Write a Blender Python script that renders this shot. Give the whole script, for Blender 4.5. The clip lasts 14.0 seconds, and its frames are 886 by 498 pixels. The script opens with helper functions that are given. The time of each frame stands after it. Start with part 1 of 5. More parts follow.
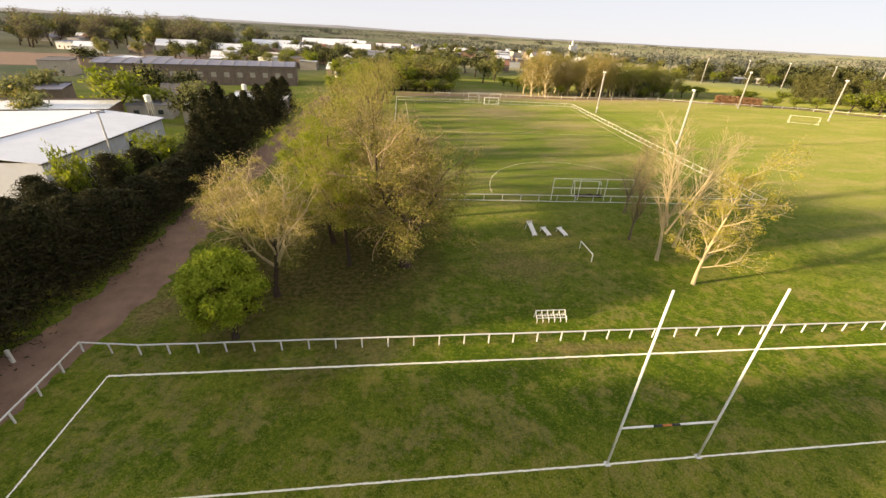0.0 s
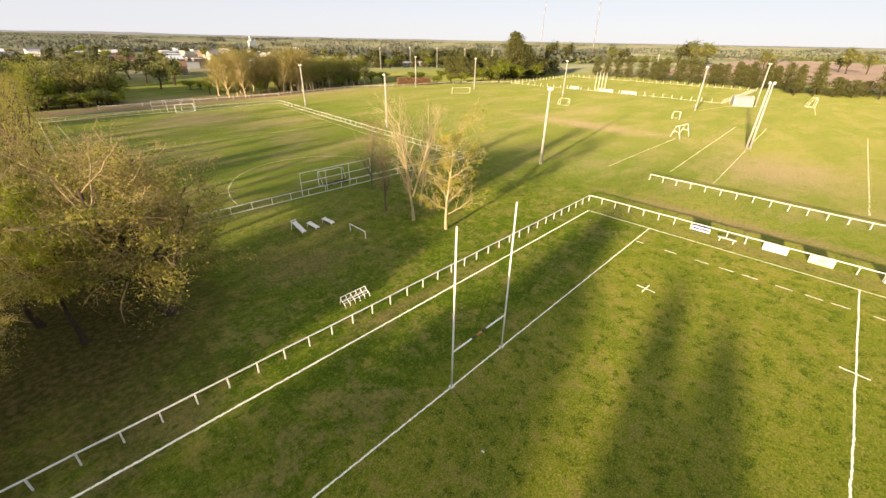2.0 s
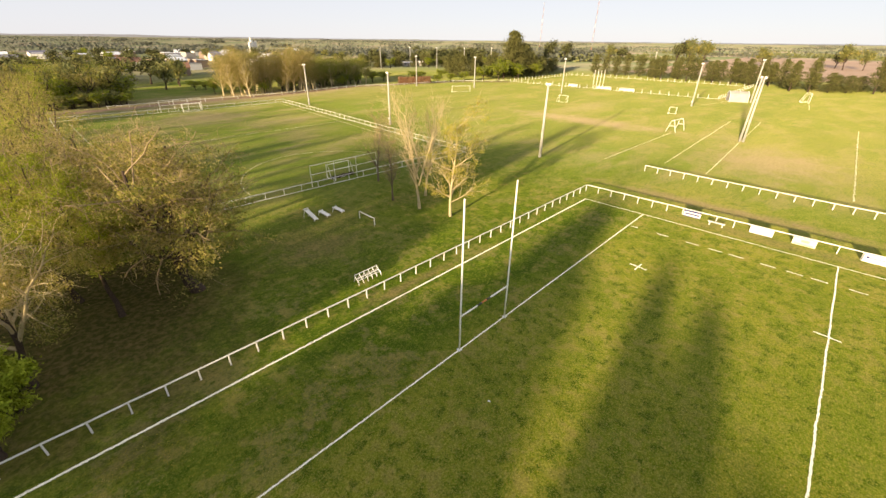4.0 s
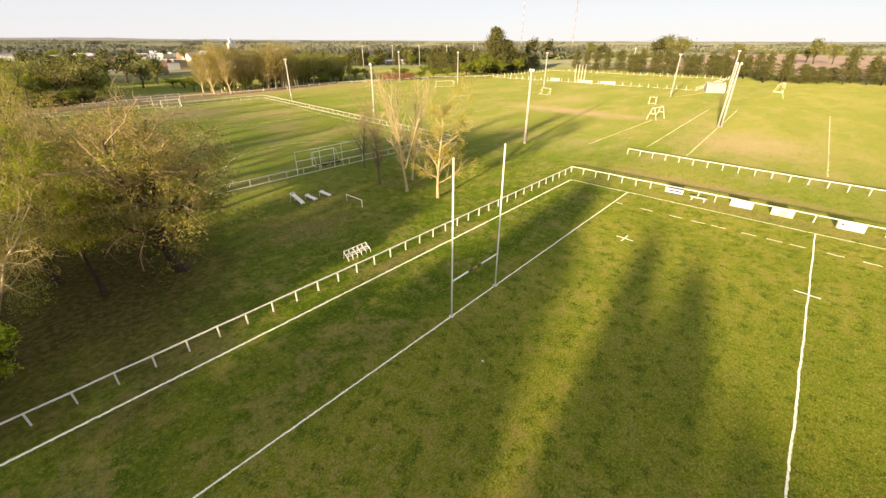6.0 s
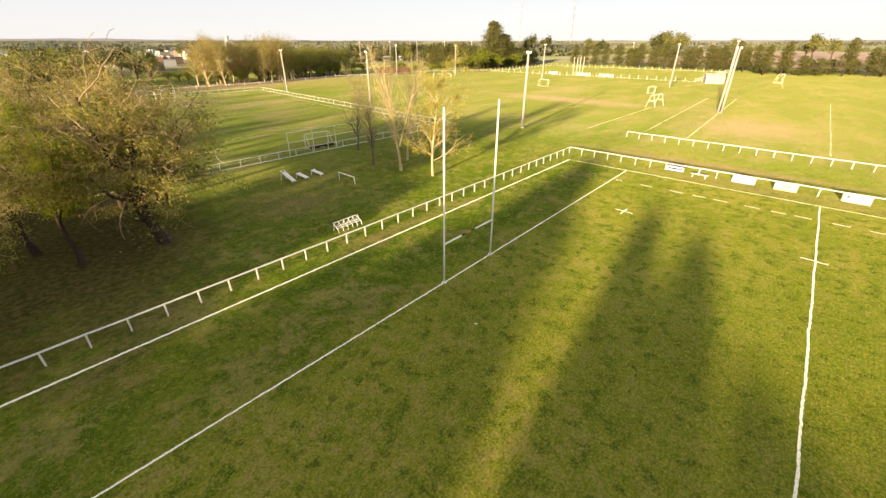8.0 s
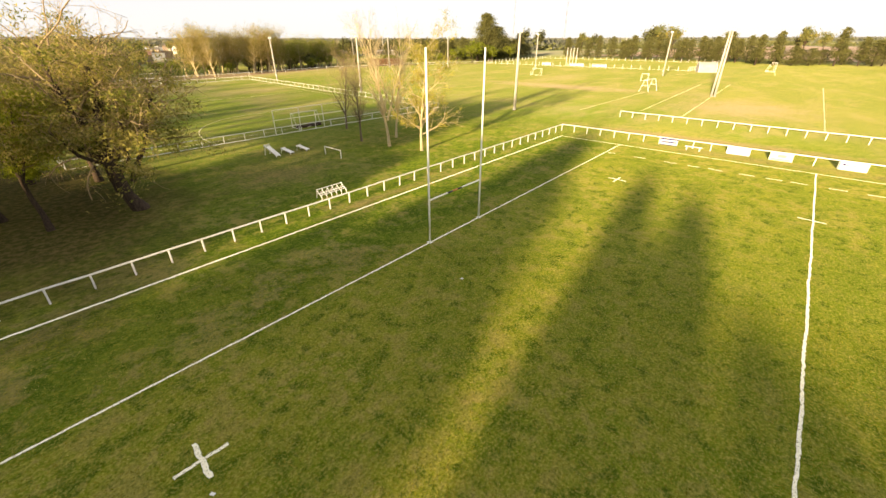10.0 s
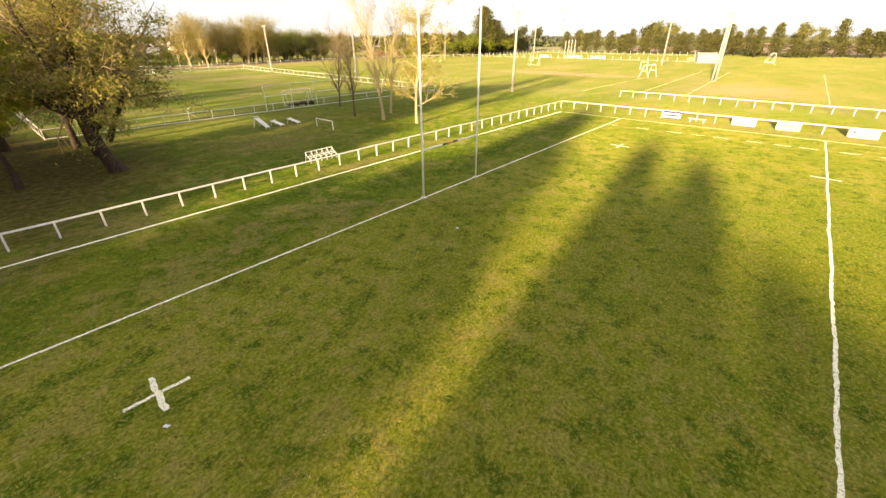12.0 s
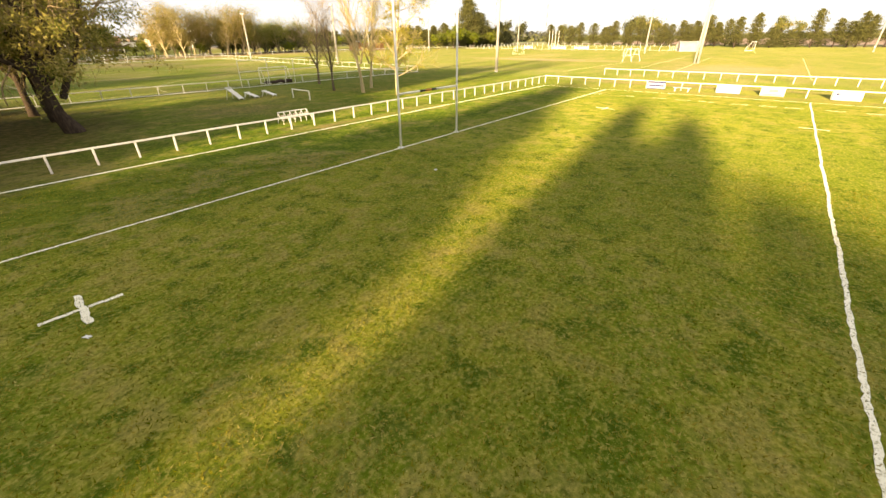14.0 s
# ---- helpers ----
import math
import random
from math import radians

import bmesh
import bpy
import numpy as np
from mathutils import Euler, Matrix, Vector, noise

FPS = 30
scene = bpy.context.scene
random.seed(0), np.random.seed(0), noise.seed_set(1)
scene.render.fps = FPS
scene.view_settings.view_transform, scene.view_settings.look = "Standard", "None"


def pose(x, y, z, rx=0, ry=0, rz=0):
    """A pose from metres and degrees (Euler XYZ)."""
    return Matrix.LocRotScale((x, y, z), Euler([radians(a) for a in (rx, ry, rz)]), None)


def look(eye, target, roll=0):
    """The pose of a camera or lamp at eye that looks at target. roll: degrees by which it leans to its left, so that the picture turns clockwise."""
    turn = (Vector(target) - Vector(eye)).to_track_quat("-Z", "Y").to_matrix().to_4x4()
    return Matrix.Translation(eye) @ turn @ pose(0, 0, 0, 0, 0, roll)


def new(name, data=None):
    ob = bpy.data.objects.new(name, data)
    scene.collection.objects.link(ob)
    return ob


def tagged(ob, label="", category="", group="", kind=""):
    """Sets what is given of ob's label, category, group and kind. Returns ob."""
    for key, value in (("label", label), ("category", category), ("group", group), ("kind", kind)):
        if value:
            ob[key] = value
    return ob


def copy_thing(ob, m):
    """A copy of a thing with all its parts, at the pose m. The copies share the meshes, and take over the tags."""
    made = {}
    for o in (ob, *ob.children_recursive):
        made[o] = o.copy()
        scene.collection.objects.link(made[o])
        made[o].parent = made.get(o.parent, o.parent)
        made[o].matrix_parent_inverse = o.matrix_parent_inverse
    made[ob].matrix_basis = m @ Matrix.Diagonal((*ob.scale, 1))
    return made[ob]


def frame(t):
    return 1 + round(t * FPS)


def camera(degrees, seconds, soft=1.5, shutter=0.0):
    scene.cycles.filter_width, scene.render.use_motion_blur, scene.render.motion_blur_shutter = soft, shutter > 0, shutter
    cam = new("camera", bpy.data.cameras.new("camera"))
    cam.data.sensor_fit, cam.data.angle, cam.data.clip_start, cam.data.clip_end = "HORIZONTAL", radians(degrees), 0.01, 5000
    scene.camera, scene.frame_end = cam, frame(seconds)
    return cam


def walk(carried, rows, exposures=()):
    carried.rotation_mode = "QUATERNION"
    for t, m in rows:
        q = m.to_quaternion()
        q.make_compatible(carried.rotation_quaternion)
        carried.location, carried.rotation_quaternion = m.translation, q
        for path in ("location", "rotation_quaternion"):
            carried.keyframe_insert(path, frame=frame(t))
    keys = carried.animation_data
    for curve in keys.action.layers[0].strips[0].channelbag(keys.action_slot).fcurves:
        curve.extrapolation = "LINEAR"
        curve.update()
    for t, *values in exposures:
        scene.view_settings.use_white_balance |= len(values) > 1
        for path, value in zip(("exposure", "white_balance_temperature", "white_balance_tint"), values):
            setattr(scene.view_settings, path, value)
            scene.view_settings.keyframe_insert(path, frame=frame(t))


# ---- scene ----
cam = camera(96.1, 14.0)

PATH = [
    (0, (-11.697, -12.887, 21.096), (-11.466, -11.143, 20.145), 2.8),
    (0.5, (-12.224, -12.469, 21.208), (-11.252, -10.996, 20.265), 1.8),
    (1, (-12.83, -12.199, 20.932), (-11.573, -10.958, 19.994), 1.1),
    (1.5, (-13.54, -12.453, 20.893), (-12.268, -11.227, 19.955), 0.9),
    (2, (-14.544, -12.928, 20.812), (-13.267, -11.705, 19.877), 0.9),
    (2.5, (-15.562, -13.548, 20.778), (-14.289, -12.324, 19.84), 0.8),
    (3, (-16.25, -14.074, 20.793), (-14.979, -12.846, 19.857), 0.6),
    (5.5, (-18.19, -15.316, 18.95), (-16.886, -14.118, 18.02), 0.1),
    (6, (-18.293, -15.453, 18.251), (-16.972, -14.275, 17.32), 0.0),
    (6.5, (-18.184, -15.655, 17.519), (-16.854, -14.488, 16.588), -0.2),
    (7, (-18.197, -15.682, 16.8), (-16.864, -14.518, 15.869), -0.1),
    (7.5, (-18.097, -15.804, 16.079), (-16.772, -14.632, 15.147), -0.2),
    (8, (-18.042, -15.914, 15.353), (-16.718, -14.738, 14.422), -0.2),
    (10.5, (-17.679, -16.582, 11.531), (-16.339, -15.431, 10.594), -0.3),
    (11, (-17.638, -16.575, 10.672), (-16.294, -15.424, 9.738), -0.3),
    (11.5, (-17.595, -16.574, 9.88), (-16.257, -15.419, 8.945), -0.3),
    (12, (-17.526, -16.622, 9.096), (-16.184, -15.473, 8.157), -0.3),
    (12.5, (-17.486, -16.797, 8.419), (-16.143, -15.651, 7.479), -0.4),
    (13, (-17.464, -16.911, 7.584), (-16.106, -15.784, 6.644), -0.4),
    (13.5, (-17.391, -17.013, 6.782), (-16.024, -15.898, 5.838), -0.6),
    (14, (-17.332, -17.094, 5.965), (-15.956, -15.99, 5.022), -0.5),
]
walk(cam, [(t, look(e, a, r)) for t, e, a, r in PATH],
     exposures=((0, 2.18, 8500, 17), (1.2, 2.12, 8300, 16), (8, 2.26, 9000, 16), (14, 2.49, 9600, 16)))

# ---------------- world, sun ----------------
SUN_TURN, SUN_UP = 9.6, 10.5          # heading of the shadows from +x, height of the sun
world = bpy.data.worlds.new("sky_world")
scene.world = world
world.use_nodes = True
wt = world.node_tree
wt.nodes.clear()
sky = wt.nodes.new("ShaderNodeTexSky")
sky.sky_type = "NISHITA"
sky.sun_disc = False
sky.sun_elevation = radians(SUN_UP)
sky.sun_rotation = math.atan2(-math.cos(radians(SUN_TURN)), -math.sin(radians(SUN_TURN)))
sky.air_density, sky.dust_density, sky.ozone_density = 0.7, 0.12, 2.2
wbg = wt.nodes.new("ShaderNodeBackground")
wbg.inputs[1].default_value = 0.12
haze = wt.nodes.new("ShaderNodeMix")        # thin high cloud over the clear sky
haze.data_type = "RGBA"
haze.inputs[0].default_value = 0.95
haze.inputs[7].default_value = (1.25, 1.49, 1.93, 1.0)
wout = wt.nodes.new("ShaderNodeOutputWorld")
wt.links.new(sky.outputs[0], haze.inputs[6])
wt.links.new(haze.outputs[2], wbg.inputs[0])
wt.links.new(wbg.outputs[0], wout.inputs[0])

sun = new("sun", bpy.data.lights.new("sun", "SUN"))
sun.data.energy, sun.data.angle, sun.data.color = 2.42, radians(2.0), (1.0, 0.90, 0.68)
st, su = radians(SUN_TURN), radians(SUN_UP)
sun.matrix_world = look((-50 * math.cos(st) * math.cos(su), -50 * math.sin(st) * math.cos(su), 50 * math.sin(su)), (0, 0, 0))

# ---------------- materials ----------------
class Nodes:
    """A small writer of material nodes."""
    def __init__(self, name):
        self.mat = bpy.data.materials.new(name)
        self.mat.use_nodes = True
        self.tree = self.mat.node_tree
        self.tree.nodes.clear()
        self.out = self.tree.nodes.new("ShaderNodeOutputMaterial")
        self.coord = self.tree.nodes.new("ShaderNodeTexCoord").outputs["Object"]

    def add(self, kind, **sockets):
        node = self.tree.nodes.new(kind)
        for key, value in sockets.items():
            self.plug(node.inputs[key.replace("_", " ")], value)
        return node

    def plug(self, socket, value):
        if isinstance(value, bpy.types.NodeSocket):
            self.tree.links.new(value, socket)
        else:
            socket.default_value = value

    def noise(self, scale, detail=4.0, rough=0.6, stretch=None, vec=None, distort=0.0):
        vec = vec or self.coord
        if stretch:
            m = self.tree.nodes.new("ShaderNodeMapping")
            m.inputs["Scale"].default_value = stretch
            self.tree.links.new(vec, m.inputs["Vector"])
            vec = m.outputs[0]
        return self.add("ShaderNodeTexNoise", Vector=vec, Scale=scale, Detail=detail, Roughness=rough, Distortion=distort).outputs["Fac"]

    def ramp(self, fac, *stops):
        node = self.tree.nodes.new("ShaderNodeValToRGB")
        self.tree.links.new(fac, node.inputs[0])
        el = node.color_ramp.elements
        while len(el) < len(stops):
            el.new(0.5)
        for e, (pos, col) in zip(el, stops):
            e.position = pos
            e.color = (*col, 1) if isinstance(col, tuple) else (col, col, col, 1)
        return node.outputs[0]

    def mix(self, fac, a, b, blend="MIX"):
        node = self.tree.nodes.new("ShaderNodeMix")
        node.data_type, node.blend_type = "RGBA", blend
        for socket, value in ((node.inputs[0], fac), (node.inputs[6], a), (node.inputs[7], b)):
            if isinstance(value, tuple):
                value = (*value, 1)
            self.plug(socket, value)
        return node.outputs[2]

    def maths(self, op, a, b=0.0, c=None):
        node = self.tree.nodes.new("ShaderNodeMath")
        node.operation = op
        self.plug(node.inputs[0], a)
        self.plug(node.inputs[1], b)
        if c is not None:
            self.plug(node.inputs[2], c)
        return node.outputs[0]

    def finish(self, colour, rough=0.8, metal=0.0, bump=None, strength=0.3, distance=0.02, spec=0.3, sheer=0.0, diffuse=0.0):
        p = self.tree.nodes.new("ShaderNodeBsdfPrincipled")
        self.plug(p.inputs["Base Color"], (*colour, 1) if isinstance(colour, tuple) else colour)
        self.plug(p.inputs["Roughness"], rough)
        p.inputs["Metallic"].default_value = metal
        p.inputs["Diffuse Roughness"].default_value = diffuse
        p.inputs["Specular IOR Level"].default_value = spec
        if bump is not None:
            b = self.add("ShaderNodeBump", Height=bump, Strength=strength, Distance=distance)
            self.tree.links.new(b.outputs[0], p.inputs["Normal"])
        shader = p.outputs[0]
        if sheer:
            tr = self.tree.nodes.new("ShaderNodeBsdfTranslucent")
            self.plug(tr.inputs[0], (*colour, 1) if isinstance(colour, tuple) else colour)
            mx = self.tree.nodes.new("ShaderNodeMixShader")
            mx.inputs[0].default_value = sheer
            self.tree.links.new(shader, mx.inputs[1])
            self.tree.links.new(tr.outputs[0], mx.inputs[2])
            shader = mx.outputs[0]
        self.tree.links.new(shader, self.out.inputs[0])
        return self.mat


def plain(name, a, b, scale=3.0, rough=0.7, metal=0.0, fine=40.0, bump=0.15, spec=0.3):
    """Two-tone worn surface with coarse stains and fine grain."""
    n = Nodes(name)
    coarse = n.noise(scale, 5, 0.65)
    grain = n.noise(fine, 3, 0.6)
    fac = n.ramp(n.maths("MULTIPLY_ADD", grain, 0.35, n.maths("MULTIPLY", coarse, 0.75)), (0.35, 0.0), (0.72, 1.0))
    return n.finish(n.mix(fac, a, b), rough, metal, grain, bump, 0.01, spec)


def leaf_material(name, *cols, sheer=0.35, gloss=0.15):
    n = Nodes(name)
    geo = n.tree.nodes.new("ShaderNodeNewGeometry")
    big = n.noise(0.35, 2)
    clump = n.noise(1.3, 2)
    fac = n.maths("MULTIPLY_ADD", geo.outputs["Random Per Island"], 0.34, n.maths("MULTIPLY_ADD", clump, 0.75, n.maths("MULTIPLY_ADD", big, 0.55, -0.32)))
    stops = [(0.15 + 0.7 * i / max(1, len(cols) - 1), c) for i, c in enumerate(cols)]
    return n.finish(n.ramp(fac, *stops), 0.7, 0, None, sheer=sheer, spec=gloss)


def bark_material(name, a, b):
    n = Nodes(name)
    ridge = n.noise(5, 5, 0.7, stretch=(3, 3, 0.5))
    return n.finish(n.mix(n.ramp(ridge, (0.35, 0.0), (0.65, 1.0)), a, b), 0.9, 0, ridge, 0.8, 0.05, 0.1)


def grass_material():
    n = Nodes("grass")
    vec = n.coord
    huge = n.noise(0.035, 4, 0.6)
    big = n.noise(0.22, 4, 0.65)
    mid = n.noise(0.8, 3, 0.55)
    gran = n.noise(1.5, 5, 0.72)
    dots = n.noise(1.25, 3, 0.5)
    tuft = n.noise(3.4, 4, 0.7)
    mott = n.noise(2.2, 4, 0.65)
    fine = n.noise(9.0, 4, 0.7)
    speck = n.noise(16.0, 4, 0.7)
    sep = n.add("ShaderNodeSeparateXYZ", Vector=vec)
    # lush where nobody runs, worn between the goal lines
    edge = n.maths("MULTIPLY_ADD", big, 9.0, n.maths("MULTIPLY_ADD", mid, 3.0, sep.outputs["Y"]))
    worn = n.maths("MULTIPLY", n.ramp(n.maths("MULTIPLY", edge, 0.05), (0.24, 1.0), (0.42, 0.0)),
                   n.ramp(n.maths("MULTIPLY", n.maths("MULTIPLY_ADD", big, 8.0, sep.outputs["X"]), 0.01), (0.12, 1.0), (0.34, 0.8)))
    thin = n.ramp(n.maths("MULTIPLY_ADD", n.noise(0.17, 3, 0.55), 0.55, n.maths("MULTIPLY", gran, 0.45)), (0.510, 0.0), (0.560, 1.0))
    lush = n.mix(n.ramp(mid, (0.40, 0.0), (0.60, 1.0)), (0.034, 0.084, 0.0060), (0.084, 0.136, 0.0110))
    lush = n.mix(n.ramp(huge, (0.48, 0.0), (0.60, 0.7)), lush, (0.147, 0.173, 0.0225))
    lush = n.mix(n.maths("MULTIPLY", thin, 0.66), lush, (0.205, 0.172, 0.066))
    # lawn behind the pitch paled in colour, standing in for sun through the grove
    lush = n.mix(n.maths("MULTIPLY", n.ramp(n.maths("MULTIPLY_ADD", big, 0.06, n.maths("MULTIPLY", sep.outputs["Y"], 0.01)), (0.15, 0.0), (0.23, 1.0)), 0.45), lush, (0.112, 0.146, 0.024))
    field = n.mix(n.ramp(big, (0.38, 0.0), (0.62, 1.0)), (0.136, 0.180, 0.0142), (0.196, 0.210, 0.0237))
    field = n.mix(n.maths("MULTIPLY", n.ramp(gran, (0.47, 0.0), (0.60, 1.0)), n.maths("MULTIPLY_ADD", thin, 0.45, 0.38)), field, (0.291, 0.244, 0.0696))
    field = n.mix(n.ramp(n.noise(0.10, 4, 0.62), (0.47, 0.0), (0.60, 0.62)), field, (0.098, 0.150, 0.012))
    base = n.mix(worn, lush, field)
    clump = n.noise(0.62, 4, 0.6)
    base = n.mix(n.maths("MULTIPLY", n.ramp(clump, (0.38, 1.0), (0.47, 0.0)), 0.72), base, (0.056, 0.106, 0.008))
    base = n.mix(n.maths("MULTIPLY", n.ramp(clump, (0.54, 0.0), (0.64, 1.0)), 0.55), base, (0.265, 0.210, 0.066))
    beyond = n.maths("MAXIMUM", n.ramp(n.maths("MULTIPLY", n.maths("MULTIPLY_ADD", big, 16.0, sep.outputs["X"]), 0.01), (0.42, 0.0), (0.66, 1.0)),
                     n.ramp(n.maths("MULTIPLY", n.maths("MULTIPLY_ADD", big, 16.0, sep.outputs["Y"]), 0.01), (0.36, 0.0), (0.56, 1.0)))
    open_field = n.mix(n.ramp(huge, (0.40, 0.0), (0.60, 1.0)), (0.115, 0.170, 0.030), (0.180, 0.196, 0.055))
    open_field = n.mix(n.maths("MULTIPLY", n.ramp(n.noise(0.09, 4, 0.6, stretch=(1, 2.2, 1)), (0.48, 0.0), (0.57, 1.0)), 0.75), open_field, (0.250, 0.213, 0.105))
    open_field = n.mix(n.maths("MULTIPLY", n.ramp(n.noise(0.05, 4, 0.6, stretch=(0.6, 1.8, 1)), (0.43, 1.0), (0.53, 0.0)), 0.7), open_field, (0.088, 0.142, 0.020))
    dry = n.ramp(n.maths("MULTIPLY", n.maths("MULTIPLY_ADD", huge, 40.0, sep.outputs["X"]), 0.01), (0.70, 0.0), (1.05, 1.0))
    open_field = n.mix(n.maths("MULTIPLY", dry, 0.4), open_field, (0.186, 0.168, 0.064))
    base = n.mix(n.maths("MULTIPLY", beyond, 0.85), base, open_field)
    # a darker, greener stretch of the pitch
    off = n.add("ShaderNodeVectorMath", Vector=vec)
    off.operation = "SUBTRACT"
    off.inputs[1].default_value = (6, -20, 0)
    squeezed = n.tree.nodes.new("ShaderNodeVectorMath")
    squeezed.operation = "MULTIPLY"
    n.tree.links.new(off.outputs[0], squeezed.inputs[0])
    squeezed.inputs[1].default_value = (1 / 15, 1 / 10, 0)
    reach = n.tree.nodes.new("ShaderNodeVectorMath")
    reach.operation = "LENGTH"
    n.tree.links.new(squeezed.outputs[0], reach.inputs[0])
    base = n.mix(n.maths("MULTIPLY", n.ramp(n.maths("MULTIPLY_ADD", big, 0.5, n.maths("MULTIPLY", reach.outputs["Value"], 0.5)), (0.45, 1.0), (0.85, 0.0)), 0.6), base, (0.105, 0.150, 0.012))
    # dark clumps and straw tips; shade between the tufts painted as darker colour
    base = n.mix(n.maths("MULTIPLY", n.ramp(dots, (0.350, 1.0), (0.425, 0.0)), n.maths("MULTIPLY_ADD", beyond, -0.5, 0.8)), base, (0.044, 0.089, 0.0071))
    base = n.mix(n.maths("MULTIPLY", n.ramp(tuft, (0.35, 1.0), (0.46, 0.0)), 0.66), base, (0.057, 0.089, 0.0071))
    base = n.mix(n.maths("MULTIPLY", n.ramp(tuft, (0.52, 0.0), (0.66, 1.0)), 0.5), base, (0.305, 0.272, 0.046))
    base = n.mix(n.maths("MULTIPLY", n.ramp(fine, (0.50, 0.0), (0.64, 1.0)), n.maths("MULTIPLY_ADD", worn, 0.3, 0.25)), base, (0.397, 0.331, 0.0863))
    base = n.mix(n.maths("MULTIPLY", n.ramp(fine, (0.34, 1.0), (0.48, 0.0)), 0.48), base, (0.047, 0.062, 0.0057))
    base = n.mix(n.maths("MULTIPLY", n.ramp(speck, (0.62, 0.0), (0.70, 1.0)), n.maths("MULTIPLY_ADD", worn, 0.42, 0.14)), base, (0.575, 0.486, 0.1725))
    # bare and dried ground where play or feet have worn it: x, y, half-lengths
    wear = None
    for cx, cy, ax, ay, amount in ((96, 38, 9, 36, 0.85), (80, -7, 20, 17, 0.75), (20.5, 116, 19, 20, 0.7), (36, 97, 20, 8, 0.45), (30, 80, 12, 8, 0.3), (2, 26, 9, 4, 0.35),
                                   (2, 22, 8, 5, 0.5), (46, -6, 2.6, 26, 0.75), (-31.5, 16, 3.4, 4.5, 0.85), (38.6, -14, 2.2, 26, 0.45),
                                   (100, 3, 10, 5, 0.4), (4, 9.4, 9, 0.9, 0.6), (60, 18, 10, 5, 0.4), 
                                   (120, 50, 30, 8, 0.4), (8, 28, 6, 4, 0.35), (40, 155, 110, 24, 0.95), (75, 162, 50, 14, 0.8), (-60, 420, 520, 200, 0.75), (330, 330, 260, 110, 0.5)):
        d = n.add("ShaderNodeVectorMath", Vector=vec)
        d.operation = "SUBTRACT"
        d.inputs[1].default_value = (cx, cy, 0)
        s = n.tree.nodes.new("ShaderNodeVectorMath")
        s.operation = "MULTIPLY"
        n.tree.links.new(d.outputs[0], s.inputs[0])
        s.inputs[1].default_value = (1 / ax, 1 / ay, 0)
        ln = n.tree.nodes.new("ShaderNodeVectorMath")
        ln.operation = "LENGTH"
        n.tree.links.new(s.outputs[0], ln.inputs[0])
        fac = n.maths("MULTIPLY_ADD", big, 1.2, n.maths("MULTIPLY_ADD", mid, 0.9, ln.outputs["Value"]))
        fac = n.maths("MULTIPLY", n.ramp(n.maths("MULTIPLY", fac, 0.5), (0.62, 1.0), (0.95, 0.0)), amount)
        wear = fac if wear is None else n.maths("MAXIMUM", wear, fac)
    # beyond the grounds: pasture, stubble and town plots, paled in colour for distance haze
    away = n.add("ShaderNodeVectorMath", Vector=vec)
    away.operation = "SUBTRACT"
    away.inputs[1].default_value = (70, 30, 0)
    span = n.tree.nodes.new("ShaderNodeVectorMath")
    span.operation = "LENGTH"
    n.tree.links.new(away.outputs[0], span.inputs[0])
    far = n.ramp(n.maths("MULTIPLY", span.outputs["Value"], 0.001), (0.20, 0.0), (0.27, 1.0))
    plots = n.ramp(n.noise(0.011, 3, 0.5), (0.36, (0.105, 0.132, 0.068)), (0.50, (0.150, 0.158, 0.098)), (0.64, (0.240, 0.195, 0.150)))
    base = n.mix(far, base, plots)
    earth = n.mix(n.ramp(tuft, (0.4, 0.0), (0.6, 1.0)), n.mix(beyond, (0.140, 0.100, 0.042), (0.20, 0.155, 0.085)), n.mix(beyond, (0.25, 0.185, 0.088), (0.32, 0.25, 0.15)))
    base = n.mix(wear, base, earth)
    # leaf litter under the grove, its colour darkened for canopy shade as well
    under = n.add("ShaderNodeVectorMath", Vector=vec)
    under.operation = "SUBTRACT"
    under.inputs[1].default_value = (-19, 29, 0)
    shrunk = n.tree.nodes.new("ShaderNodeVectorMath")
    shrunk.operation = "MULTIPLY"
    n.tree.links.new(under.outputs[0], shrunk.inputs[0])
    shrunk.inputs[1].default_value = (1 / 12, 1 / 21, 0)
    reach = n.tree.nodes.new("ShaderNodeVectorMath")
    reach.operation = "LENGTH"
    n.tree.links.new(shrunk.outputs[0], reach.inputs[0])
    litter = n.ramp(n.maths("MULTIPLY", n.maths("MULTIPLY_ADD", big, 1.2, reach.outputs["Value"]), 0.5), (0.60, 1.0), (0.90, 0.0))
    base = n.mix(n.maths("MULTIPLY", litter, 0.8), base, n.mix(n.ramp(mott, (0.45, 0.0), (0.58, 1.0)), (0.040, 0.034, 0.011), (0.115, 0.078, 0.036)))
    height = n.maths("MULTIPLY_ADD", tuft, 0.6, n.maths("MULTIPLY", fine, 0.4))
    return n.finish(base, 0.9, 0, height, 1.0, 0.07, 0.02, diffuse=1.0)


GRASS = grass_material()
EARTH = plain("dirt", (0.165, 0.098, 0.064), (0.28, 0.172, 0.118), 0.5, 0.95, fine=9, bump=0.6)
PLOUGH = plain("ploughed_soil", (0.43, 0.27, 0.175), (0.56, 0.375, 0.255), 0.02, 0.95, fine=0.6)
n = Nodes("chalk")
frag = n.noise(12, 4, 0.75)
CHALK = n.finish(n.mix(n.ramp(frag, (0.33, 0.0), (0.45, 1.0)), (0.36, 0.33, 0.14), (0.93, 0.89, 0.72)), 0.95, 0, frag, 1.0, 0.05, 0.02, diffuse=1.0)
n = Nodes("old_chalk")
frag = n.noise(2.5, 5, 0.75)
